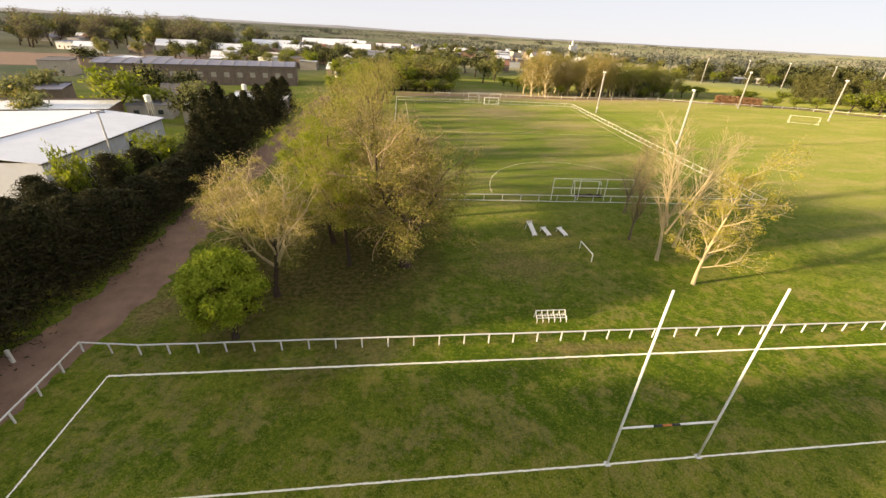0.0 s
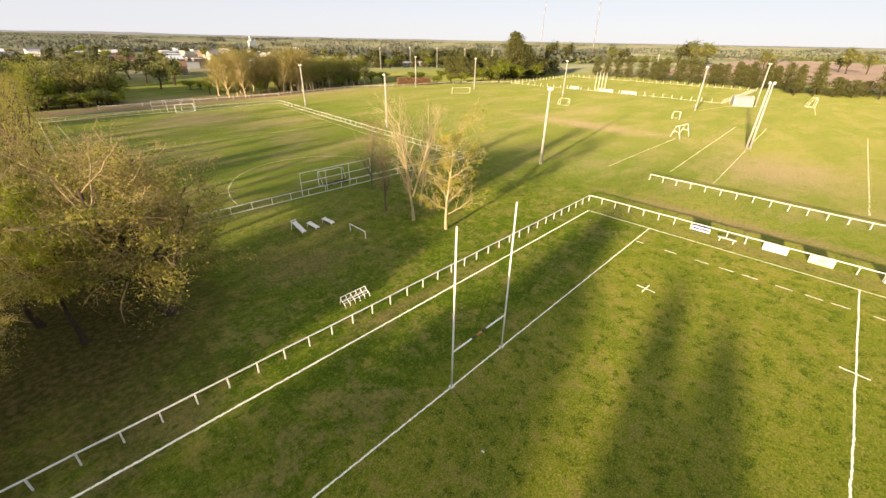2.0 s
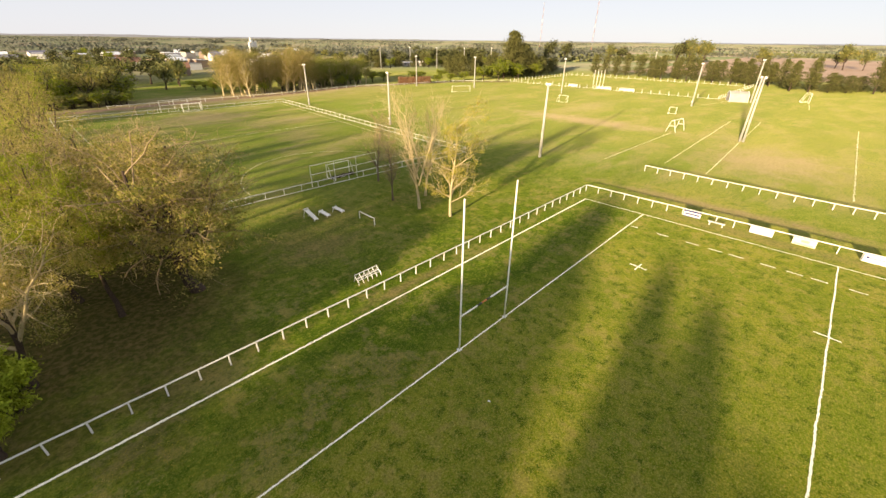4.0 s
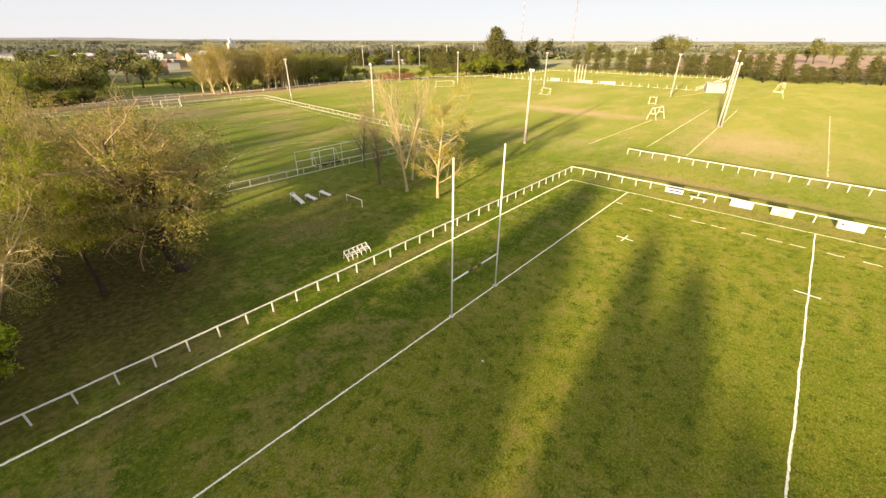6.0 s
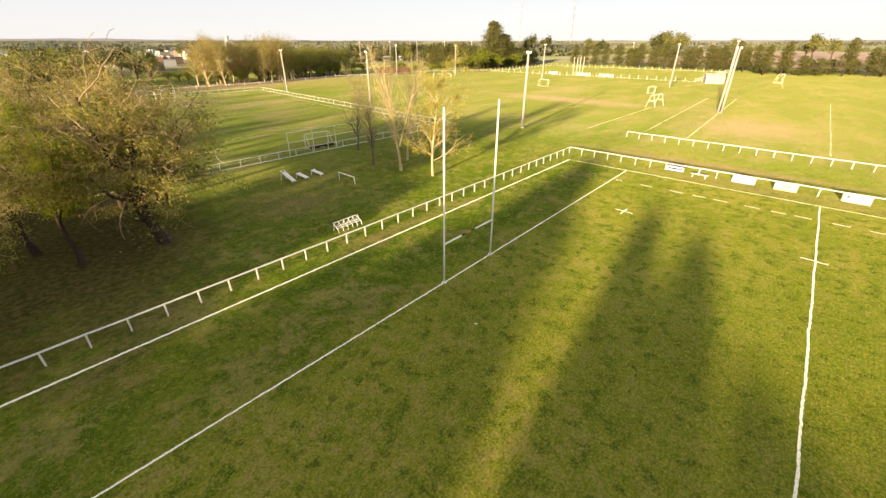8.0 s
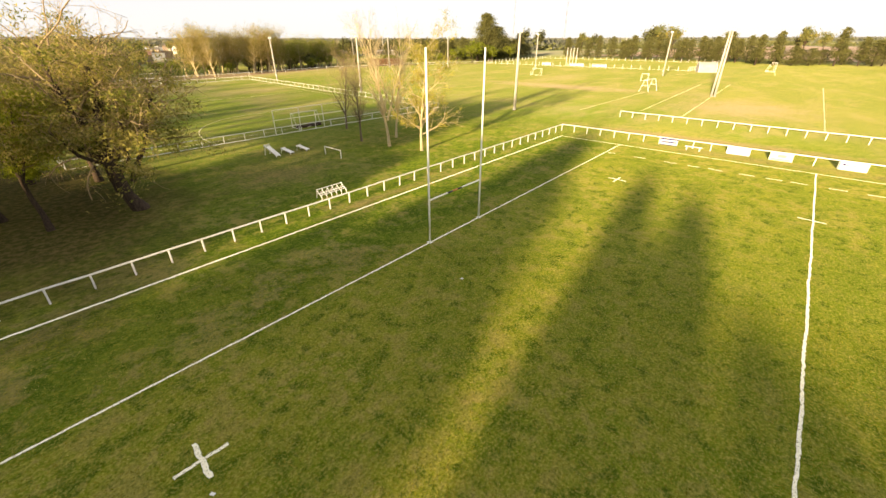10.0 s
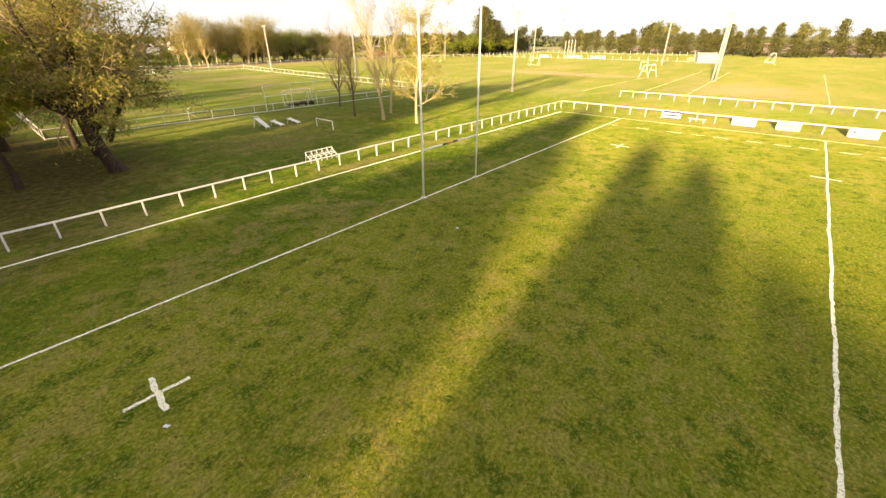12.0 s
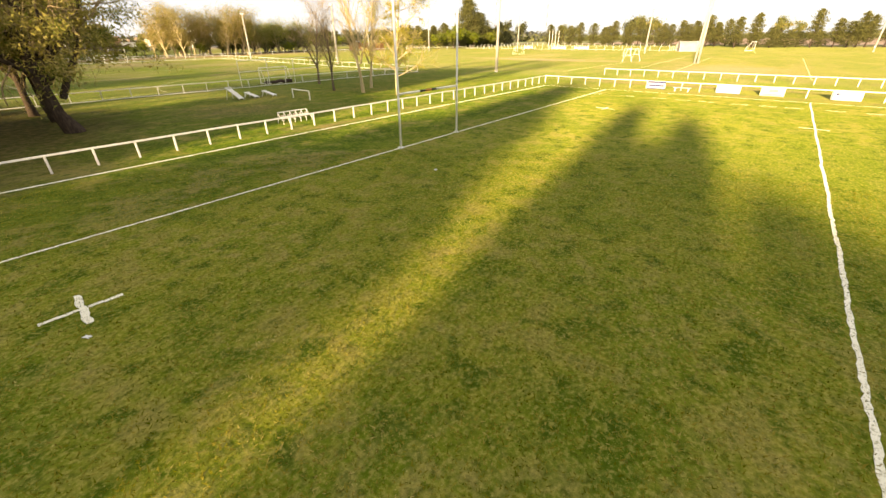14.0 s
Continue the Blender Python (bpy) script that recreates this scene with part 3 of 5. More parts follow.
# ---------------- floodlight poles ----------------
def light_pole(x, y, h, aim, label="tall pale concrete floodlight pole on grass", r=0.26):
    ob = thing("floodlight_pole", x, y, 0, aim, label, "floodlight", "floodlight poles")
    part("pole", tube(bmesh.new(), [(0, 0, 0), (0, 0, h * 0.5), (0, 0, h)], [r, r * 0.85, r * 0.68], 10), CONCRETE, ob, smooth=True)
    part("base", tube(bmesh.new(), [(0, 0, 0), (0, 0, 0.35)], [r * 1.15, r * 1.1], 10), CONCRETE, ob)
    part("meter_box", boxes(((r * 0.8, -0.16, 1.3), (r * 0.8 + 0.2, 0.16, 1.85)), bevel=0.02), GREY_WALL, ob, "grey switch box")
    part("bracket", boxes(((-0.06, -0.42, h - 0.25), (0.06, 0.42, h - 0.12)), bevel=0.02), ZINC, ob, "steel cross arm")
    for s in (-0.27, 0.27):
        lamp = part("floodlight", boxes(((0.02, s - 0.2, h - 0.1), (0.3, s + 0.2, h + 0.28)), bevel=0.05), WHITE_STEEL, ob, "white floodlight head")
        part("lens", boxes(((0.302, s - 0.16, h - 0.06), (0.32, s + 0.16, h + 0.24))), LAMP_GLASS, lamp, "clear lamp glass")
    return ob


for px, py, ph, aim in ((52.0, 25.5, 13.2, 10), (177.2, 12.0, 14.4, 20), (55.2, 119.5, 12.4, -120), (52.3, 72.0, 12.6, 170),
                        (149.8, 75.7, 13.3, 200), (149.8, 24.8, 13.6, 160), (139.0, 115.5, 12.9, 200), (123.4, 138.8, 13, 20), (186, 246, 14, 0),
                        (218, 249, 14, 180), (227, 228, 14, 180), (232, 204, 14, 90), (266, 205, 14, 0), (300, 90, 13, 180), (197, -38, 13.5, 150)):
    light_pole(px, py, ph, aim)



def double_pole(x, y, h, aim):
    """Two concrete legs drawing together towards the lamps, tied by short cross pieces."""
    ob = thing("double_floodlight_pole", x, y, 0, aim, "tall twin-legged pale concrete floodlight pole on grass", "floodlight", "floodlight poles")
    for s in (-1, 1):
        part("leg", tube(bmesh.new(), [(0, s * 0.36, 0), (0, s * 0.30, h * 0.5), (0, s * 0.24, h)], [0.25, 0.2, 0.16], 8), CONCRETE, ob, smooth=True)
    for k in (1, 2):
        z = h * k / 3
        part("tie", boxes(((-0.07, -0.3, z), (0.07, 0.3, z + 0.16))), CONCRETE, ob)
    part("bracket", boxes(((-0.08, -0.7, h - 0.3), (0.08, 0.7, h - 0.15)), bevel=0.02), ZINC, ob, "steel cross arm")
    for s in (-0.4, 0.4):
        lamp = part("floodlight", boxes(((0.02, s - 0.22, h - 0.12), (0.32, s + 0.22, h + 0.3)), bevel=0.05), WHITE_STEEL, ob, "white floodlight head")
        part("lens", boxes(((0.322, s - 0.17, h - 0.07), (0.34, s + 0.17, h + 0.25))), LAMP_GLASS, lamp, "clear lamp glass")


double_pole(97.0, 0.1, 13.5, -8)

# ---------------- things on the grass ----------------
def slanted_bench(x, y, turn, length, high, label):
    """A sloping board on legs, for exercises."""
    ob = thing("exercise_bench", x, y, 0, turn, label, "exercise bench", "exercise benches")
    tilt = math.degrees(math.atan2(high - 0.12, length))
    part("board", box(bmesh.new(), (0, -0.3, -0.035), (length, 0.3, 0.035), 0.012, pose(0, 0, 0.14, 0, -tilt, 0)), WHITE, ob)
    part("foot_rest", boxes(((length * 0.95, -0.42, high - 0.02), (length * 0.95 + 0.09, 0.42, high + 0.1)), bevel=0.015), WHITE, ob)
    for s in (-0.28, 0.28):
        part("leg", tube(bmesh.new(), [(length * 0.92, s, high), (length * 1.02, s * 1.3, 0)], 0.04, 6), WHITE_STEEL, ob)
        part("front_leg", tube(bmesh.new(), [(0.06, s, 0.14), (0.06, s, 0)], 0.04, 6), WHITE_STEEL, ob)


slanted_bench(4.95, 28.7, 100, 1.95, 1.1, "tall white sloping exercise bench on grass")
slanted_bench(6.75, 28.7, 106, 1.45, 0.5, "low white sloping exercise bench on grass")
slanted_bench(8.85, 28.6, 110, 1.45, 0.5, "low white sloping exercise bench on grass")


def bar_frame():
    ob = thing("exercise_bar", 9.25, 22.4, 0, 90, "low white steel exercise bar over scuffed earth", "exercise bar")
    for s in (0, 3.1):
        part("post", tube(bmesh.new(), [(s, 0, 0), (s, 0, 0.92)], 0.055, 8), WHITE_STEEL, ob)
    part("bar", tube(bmesh.new(), [(-0.05, 0, 0.92), (3.15, 0, 0.92)], 0.05, 8), WHITE_STEEL, ob)


bar_frame()


def scrum_sled():
    """A row of five padded bays on a tube frame."""
    ob = thing("scrum_sled", -0.05, 12.75, 0, 0, "white tubular scrum training sled with five open bays", "scrum sled")
    ob.scale = (0.94, 0.85, 0.82)
    part("top_rail", tube(bmesh.new(), [(0, 0.55, 0.95), (2.75, 0.55, 0.95)], 0.045, 8), WHITE_STEEL, ob)
    part("middle_rail", tube(bmesh.new(), [(0, 0.25, 0.55), (2.75, 0.25, 0.55)], 0.05, 8), WHITE_STEEL, ob)
    part("front_rail", boxes(((-0.05, -0.12, 0.44), (2.8, -0.04, 0.52)), bevel=0.02), WHITE, ob)
    for i in range(6):
        x = i * 0.55
        part("upright", tube(bmesh.new(), [(x, 0.0, 0.48), (x, 0.25, 0.58), (x, 0.55, 0.97)], 0.042, 6), WHITE_STEEL, ob)
        part("leg", tube(bmesh.new(), [(x, 0.0, 0.5), (x, -0.2, 0.28), (x, -0.22, 0.0)], 0.045, 6), WHITE_STEEL, ob)
        part("rear_leg", tube(bmesh.new(), [(x, 0.5, 0.9), (x, 0.7, 0.0)], 0.03, 6), WHITE_STEEL, ob)
        if i < 5:
            part("pad", boxes(((x + 0.17, 0.24, 0.60), (x + 0.38, 0.32, 0.76)), bevel=0.03), CREAM, ob, "small cream pad")


scrum_sled()


def board_panel(y0, y1, label, bars, colour=WHITE, z0=0.05, z1=0.92):
    """An advertising panel hung inside the touchline fence."""
    w = abs(y1 - y0)
    ob = thing("advertising_board", 39.84, y0, 0, -90, label, "board", "advertising boards")
    part("panel", boxes(((0, -0.035, z0), (w, 0, z1)), bevel=0.006), colour, ob)
    for lo, hi, a, b, m in bars:
        part("print_bar", boxes(((w * lo, -0.044, z0 + (z1 - z0) * a), (w * hi, -0.036, z0 + (z1 - z0) * b))), m, ob)
    for s in (0.08, w - 0.08):
        part("bracket", boxes(((s - 0.03, 0.0, z1 - 0.12), (s + 0.03, 0.09, z1 - 0.06))), ZINC, ob)


board_panel(-3.9, -5.9, "white advertising board with blue stripes on the fence", ((0, 1, 0.76, 1, BLUE), (0.06, 0.94, 0.34, 0.56, BLUE), (0, 1, 0, 0.12, BLUE)))
board_panel(-11.2, -13.5, "plain white advertising board on the fence", ((0, 1, 0, 0.05, ZINC),))
board_panel(-15.3, -17.4, "cream advertising board with a yellow mark on the fence", ((0.35, 0.7, 0.45, 0.75, YELLOW), (0.1, 0.9, 0.1, 0.22, YELLOW)), PALE_CREAM)
board_panel(-21.2, -23.4, "white advertising board with thin blue print on the fence", ((0.2, 0.8, 0.55, 0.62, BLUE), (0.1, 0.2, 0.5, 0.75, BLUE)))


def low_bench(x, y, turn, label, w=1.9, material=WHITE):
    ob = thing("bench", x, y, 0, turn, label, "bench", "benches")
    for d in (0.0, 0.22):
        part("seat_plank", boxes(((0, d, 0.40), (w, d + 0.18, 0.45)), bevel=0.01), material, ob)
    for s in (0.25, w - 0.25):
        part("trestle", boxes(((s - 0.05, 0.02, 0), (s + 0.05, 0.38, 0.40)), bevel=0.01), material, ob)


low_bench(38.9, -6.9, -90, "low white plank bench beside the fence")


def frame_board(x, y, width):
    """A white board between posts, set on the far pitch's fence."""
    ob = thing("fence_board", x, y, 0, 90, "white framed board standing at a distant pitch", "board", "distant boards")
    for i in range(4):
        s = width * i / 3
        part("post", boxes(((s - 0.09, -0.09, 0), (s + 0.09, 0.09, 1.6)), bevel=0.02), WHITE, ob)
    part("panel", boxes(((0.09, -0.03, 0.55), (width - 0.09, 0.03, 1.2)), bevel=0.01), WHITE, ob, "white board")
    part("rail", boxes(((0.09, -0.05, 1.45), (width - 0.09, 0.05, 1.57)), bevel=0.01), WHITE, ob)


for by, bw in ((82.0, 4.4), (65.5, 6.4), (55.0, 6.4)):
    frame_board(175.9, by, bw)
# four plain uprights, standing for distant rugby posts
for k in range(4):
    ob = thing("far_upright", 181 + 0.4 * k, 76.4 - 1.4 * k, 0, 0, "tall thin white pole beside a distant pitch", "pole", "flag poles")
    part("shaft", tube(bmesh.new(), [(0, 0, 0), (0, 0, 7.6)], [0.13, 0.09], 8), WHITE_STEEL, ob, smooth=True)
    part("finial", tube(bmesh.new(), [(0, 0, 7.6), (0, 0, 7.7), (0, 0, 7.8)], [0.09, 0.16, 0.05], 8), WHITE_STEEL, ob)


def shelter():
    """A white tunnel shelter."""
    ob = thing("field_shelter", 178.5, 13.8, 0, 20, "white rounded canvas shelter at the edge of a pitch", "shelter")
    outline = [(-3.4, 0), (-3.3, 1.6), (-2.5, 2.8), (-0.9, 3.5), (0.9, 3.5), (2.5, 2.8), (3.3, 1.6), (3.4, 0)]
    part("canopy", prism(bmesh.new(), outline, 6.0), RENDERED, ob)
    for y in (-0.05, 6.0):
        part("hoop", tube(bmesh.new(), [(x, y, z + 0.04) for x, z in outline], 0.08, 6), WHITE_STEEL, ob)


shelter()

# ---------------- trees ----------------
def grow(rng, start, way, length, radius, depth, spec, limbs, tips):
    """One limb as a line of points with radii; calls itself for its own limbs."""
    if depth >= 2 and start[2] < spec.get("clear", -1):
        return
    pts, rad = [Vector(start)], [radius]
    d = Vector(way).normalized()
    steps = spec["steps"][min(depth, len(spec["steps"]) - 1)]
    wander = spec["wander"]
    for i in range(steps):
        d = (d + Vector((rng.uniform(-1, 1), rng.uniform(-1, 1), rng.uniform(-1, 1) + spec["rise"][min(depth, len(spec["rise"]) - 1)])) * wander).normalized()
        pts.append(pts[-1] + d * length / steps)
        rad.append(max(0.011, radius * (1 - (1 - spec["taper"]) * (i + 1) / steps)))
    limbs.append((pts, rad, depth))
    if depth >= spec["depth"]:
        tips.append(pts)
        return
    count = spec["limbs"][depth]
    for k in range(count):
        f = spec["from"][depth] + (1 - spec["from"][depth]) * (k + rng.random() * 0.8) / count
        i = min(steps - 1, int(f * steps))
        p = pts[i].lerp(pts[i + 1], f * steps - i)
        axis = (pts[i + 1] - pts[i]).normalized()
        side = axis.orthogonal().normalized()
        side.rotate(Matrix.Rotation(k * 2.4 + rng.uniform(-0.5, 0.5), 3, axis))
        ang = radians(rng.uniform(*spec["angle"][depth]))
        grow(rng, p, axis * math.cos(ang) + side * math.sin(ang), length * rng.uniform(*spec["shorter"][depth]),
             rad[i] * rng.uniform(*spec.get("thick", (0.5, 0.68))) * spec.get("fine", (1, 1, 1))[depth], depth + 1, spec, limbs, tips)


def limb_mesh(name, limbs, material, least=0, most=99):
    verts, faces = [], []
    for pts, rad, depth in limbs:
        if not least <= depth <= most:
            continue
        sides = (8, 6, 4, 3, 3)[min(depth, 4)]
        base = len(verts)
        for i, p in enumerate(pts):
            d = (pts[min(i + 1, len(pts) - 1)] - pts[max(i - 1, 0)]).normalized()
            a = d.cross(Vector((0.31, 0.77, 0.55))).normalized()
            b = d.cross(a)
            for k in range(sides):
                t = k * math.tau / sides
                verts.append(p + (a * math.cos(t) + b * math.sin(t)) * rad[i] * (1.35 if i == 0 and depth == 0 else 1))
        for i in range(len(pts) - 1):
            for k in range(sides):
                q = base + i * sides
                faces.append((q + k, q + (k + 1) % sides, q + sides + (k + 1) % sides, q + sides + k))
        faces.append(tuple(base + (len(pts) - 1) * sides + k for k in range(sides)))
    return mesh_of(name, verts, faces, material, True)


def leaf_mesh(name, places, size, material, seed, droop=0.0, long=1.6, ways=None):
    """Little pointed leaves, one at each place; ways: where their upper sides roughly look."""
    rs = np.random.RandomState(seed)
    p = np.array(places, dtype=float)
    k = len(p)
    a = rs.normal(size=(k, 3))
    a[:, 2] -= droop
    a /= np.linalg.norm(a, axis=1)[:, None]
    b = np.cross(a, rs.normal(size=(k, 3)))
    if ways is not None:
        up = np.array(ways, dtype=float) + rs.normal(size=(k, 3)) * 0.45
        b = np.cross(a, up)
    b /= np.linalg.norm(b, axis=1)[:, None]
    c = np.cross(a, b)
    s = (size * rs.uniform(0.6, 1.4, size=k))[:, None]
    v = np.stack([p - a * s * 0.5 * long, p + b * s * 0.45 + c * s * 0.12, p + a * s * 0.5 * long - b * s * 0.4], axis=1).reshape(-1, 3)
    me = bpy.data.meshes.new(name)
    me.from_pydata(v.tolist(), [], [(3 * i, 3 * i + 1, 3 * i + 2) for i in range(k)])
    me.materials.append(material)
    return me


def along(tips, count, spread, seed, first=0.2, per=1, low=False):
    """Places along the twigs, some way off them; per > 1 gathers them in sprays."""
    rng = random.Random(seed)
    out, ways = [], []
    bough = [rng.random() ** 2.0 + 0.03 for _ in range(len(tips) // 6 + 1)]
    rank = [(bough[i // 6] if len(tips) > 200 else 1.0) * (0.25 + rng.random()) for i in range(len(tips))]
    if low:
        peak = max(pts[-1].z for pts in tips)
        rank = [r * (max(0.10, 1.45 - 1.35 * pts[-1].z / peak) if pts[-1].z > 0.25 * peak else 0.04) for r, pts in zip(rank, tips)]
    for pts in rng.choices(tips, weights=rank, k=count // per):
        f = first + (1 - first) * rng.random()
        i = min(len(pts) - 2, int(f * (len(pts) - 1)))
        p = pts[i].lerp(pts[i + 1], f * (len(pts) - 1) - i)
        way = (pts[-1] - pts[0]) * 0.35 if per > 1 else Vector()
        wide = spread * (rng.uniform(0.6, 1.3) if per > 1 else 1.0)
        for _ in range(per):
            u = rng.gauss(0, 0.6)
            off = way * u + Vector((rng.gauss(0, wide), rng.gauss(0, wide), rng.gauss(-0.1 * (per > 1), wide * (0.45 if per > 30 else 0.8 if per > 1 else 1))))
            out.append(p + off)
            ways.append((off.normalized() + Vector((p.x, p.y, p.z * 0.4)).normalized() * 0.5 + Vector((0, 0, 0.25))).normalized())
    return out, ways


BROAD = dict(depth=3, steps=(5, 6, 4, 3), wander=0.22, rise=(0.5, 0.45, 0.15, -0.1), taper=0.45, limbs=(8, 8, 7), **{"from": (0.42, 0.35, 0.2)},
             angle=((30, 62), (30, 65), (30, 80)), shorter=((0.7, 1.0), (0.4, 0.6), (0.4, 0.65)))
TALL = dict(depth=3, steps=(7, 5, 4, 3), wander=0.10, rise=(0.6, 0.5, 0.4, 0.2), taper=0.25, limbs=(12, 6, 4), **{"from": (0.2, 0.25, 0.2)},
            angle=((30, 60), (25, 55), (25, 60)), shorter=((0.28, 0.45), (0.4, 0.6), (0.4, 0.6)))
POPLAR = dict(depth=2, steps=(6, 4, 3), wander=0.08, rise=(0.6, 0.6, 0.4), taper=0.25, limbs=(18, 5), **{"from": (0.16, 0.2)},
              angle=((16, 42), (18, 55)), shorter=((0.26, 0.46), (0.4, 0.65)))


def make_tree(name, seed, spec, trunk_len, radius, leaves, label, category="tree", bark=BARK, twig=TWIG, lean=(0, 0, 1), group="", extra=(), split=1, twigs=True, per=1):
    """A tree at the origin: trunk and limbs, twigs, and one part of leaves for each row (material, count, size, spread)."""
    rng = random.Random(seed)
    limbs, tips = [], []
    grow(rng, (0, 0, -0.1), lean, trunk_len, radius, 0, spec, limbs, tips)
    for start, way, ln, r, depth in extra:
        grow(rng, start, way, ln, r, depth, spec, limbs, tips)
    ob = thing(name, 0, 0, 0, 0, label, category, group)
    child("trunk", limb_mesh("trunk", limbs, bark, 0, split), ob)
    if twigs:
        child("branchwork", limb_mesh("branchwork", limbs, twig, split + 1, 9), ob)
    for i, (material, count, size, spread, *long) in enumerate(leaves):
        places, ways = along(tips, count, spread, seed + i, per=1 if long else per, low=per > 30 and not long)
        child("crown", leaf_mesh("crown", places, size, material, seed + i, 0.4, *(long or (1.6,)), ways if per > 1 and not long else None), ob)
    return ob


def plant(ob, places):
    """The tree itself goes to the first place, copies to the others: x, y, turn, scale across, scale up."""
    for i, (x, y, turn, sx, sz) in enumerate(places):
        m = pose(x, y, 0, 0, 0, turn) @ Matrix.Diagonal((sx, sx, sz, 1))
        if i == 0:
            first = m
        else:
            copy_thing(ob, m)
    ob.matrix_basis = first


GROVE = "spreading trees in the grove"
AIRY = dict(BROAD, clear=2.6, thick=(0.52, 0.70), fine=(1, 0.85, 0.36), steps=(5, 7, 6, 5), wander=0.27, limbs=(9, 8, 8), rise=(0.5, 0.42, 0.1, -0.25))
t1 = make_tree("spreading_tree", 11, AIRY, 7.0, 0.40, ((OLIVE, 16000, 0.11, 0.44), (GOLD, 7000, 0.10, 0.42), (BUDS, 20000, 0.013, 0.26, 12)), "spreading tree with olive and tan spring foliage", group=GROVE, per=100)
t2 = make_tree("spreading_tree", 23, AIRY, 7.6, 0.34, ((FRESH, 28000, 0.12, 0.44), (GOLD, 6000, 0.11, 0.42)), "spreading tree with yellow-green spring foliage", group=GROVE, per=100)
t3 = make_tree("spreading_tree", 37, AIRY, 6.8, 0.36, ((BUDS, 16000, 0.013, 0.24, 12), (OLIVE, 13000, 0.105, 0.42), (GOLD, 7000, 0.10, 0.40)), "half-bare spreading tree with tan budding twigs", group=GROVE, twig=PALE_BARK, split=0, per=80)
t4 = make_tree("spreading_tree", 41, AIRY, 6.4, 0.40, ((OLIVE, 24000, 0.105, 0.46), (GOLD, 12000, 0.10, 0.44), (BUDS, 26000, 0.013, 0.26, 12)), "leaning thick-trunked tree with low limbs over grass", group=GROVE,
               lean=(-0.30, 0.05, 1), per=100, extra=(((0.05, -0.05, 1.9), (0.75, -0.2, 0.9), 5.2, 0.18, 1), ((-0.2, 0.0, 2.9), (-0.75, -0.45, 0.4), 4.6, 0.15, 1),
                                             ((-0.6, 0.1, 3.6), (0.9, 0.25, 0.45), 6.4, 0.16, 1), ((-0.4, 0.0, 2.6), (0.1, -1.0, 0.28), 5.2, 0.13, 1)))
g1 = make_tree("spreading_tree", 15, BROAD, 7.0, 0.40, ((OLIVE, 1000, 0.17, 0.50), (GOLD, 550, 0.17, 0.50), (BUDS, 3600, 0.024, 0.40, 11)), "olive spring-leaved tree deep in the grove", group=GROVE, twigs=False, per=16)
g2 = make_tree("spreading_tree", 27, BROAD, 7.4, 0.42, ((FRESH, 1200, 0.17, 0.52), (GOLD, 600, 0.17, 0.50), (BUDS, 2400, 0.024, 0.40, 11)), "yellow-green tree deep in the grove", group=GROVE, twigs=False, per=16)
plant(t4, [(-10.8, 22.4, 0, 1.26, 1.22), (-10.6, 28.9, 20, 0.8, 1.12), (-11.2, 34.0, 60, 0.78, 1.1)])
plant(t1, [(-15.8, 38, 250, 0.82, 1.05)])
plant(t2, [(-16.5, 22.6, 40, 0.62, 0.84), (-18.6, 27.5, 160, 0.72, 0.96), (-20.4, 35, 90, 0.74, 0.92)])
plant(t3, [(-22.3, 17.6, 0, 0.72, 0.93), (-27, 24.5, 130, 0.55, 0.74)])
plant(g1, [(-20.0, 42, 10, 0.88, 0.98), (-15, 47, 200, 0.85, 0.95), (-16.5, 58, 80, 0.85, 1.05), (-20.5, 66, 300, 0.9, 1.0), (-24, 54, 140, 0.85, 0.82), (-24, 78, 260, 0.9, 0.85), (-23, 90, 40, 0.9, 0.85), (-22, 115, 300, 0.9, 0.85), (-17, 84, 30, 0.85, 1.0), (-16, 108, 130, 0.9, 0.98), (-14, 126, 210, 0.95, 0.95), (1, 164, 20, 1.2, 0.85), (-18, 158, 60, 1.2, 1.0)])
plant(g2, [(-19.5, 50, 20, 0.85, 1.0), (-24, 60, 90, 0.85, 0.85), (-23, 102, 170, 0.9, 0.85), (-21, 131, 20, 0.95, 0.85), (-16.5, 72, 250, 0.85, 1.0), (-17, 96, 310, 0.9, 0.98), (-16, 138, 130, 1.0, 0.9), (-12, 147, 20, 1.0, 0.85), (2, 174, 80, 1.2, 0.95), (-22, 150, 200, 1.2, 0.9), (-6, 188, 30, 1.2, 1.0), (-9, 162, 0, 1.2, 0.95), (9, 168, 100, 1.2, 0.95)])

# round clipped tree
def round_tree():
    rng = random.Random(5)
    ob = thing("round_tree", -24.0, 12.1, 0, 0, "dense round bright green tree on a bare trunk base", "tree")
    limbs, tips = [], []
    spec = dict(BROAD, limbs=(9, 7, 5), shorter=((0.8, 1.1), (0.45, 0.7), (0.4, 0.6)))
    grow(rng, (0, 0, -0.1), (0, 0, 1), 2.6, 0.26, 0, spec, limbs, tips)
    child("trunk", limb_mesh("trunk", limbs, BARK), ob)
    places, ways = [], []
    for i in range(170):
        a, u = rng.uniform(0, math.tau), rng.uniform(-0.85, 1)
        r = 2.25 * (1 + 0.12 * math.sin(3 * a + i % 3)) * rng.uniform(0.6, 1.14)
        h = math.sqrt(max(0, 1 - u * u))
        centre = Vector((r * h * math.cos(a), r * h * math.sin(a), 4.45 + 2.75 * u))
        for _ in range(190):
            off = Vector((rng.gauss(0, 0.24), rng.gauss(0, 0.24), rng.gauss(0, 0.24)))
            places.append(centre + off)
            ways.append((off.normalized() * 0.7 + (centre - Vector((0, 0, 4.2))).normalized()).normalized())
    child("crown", leaf_mesh("crown", places, 0.15, LIME, 8, ways=ways), ob)


round_tree()

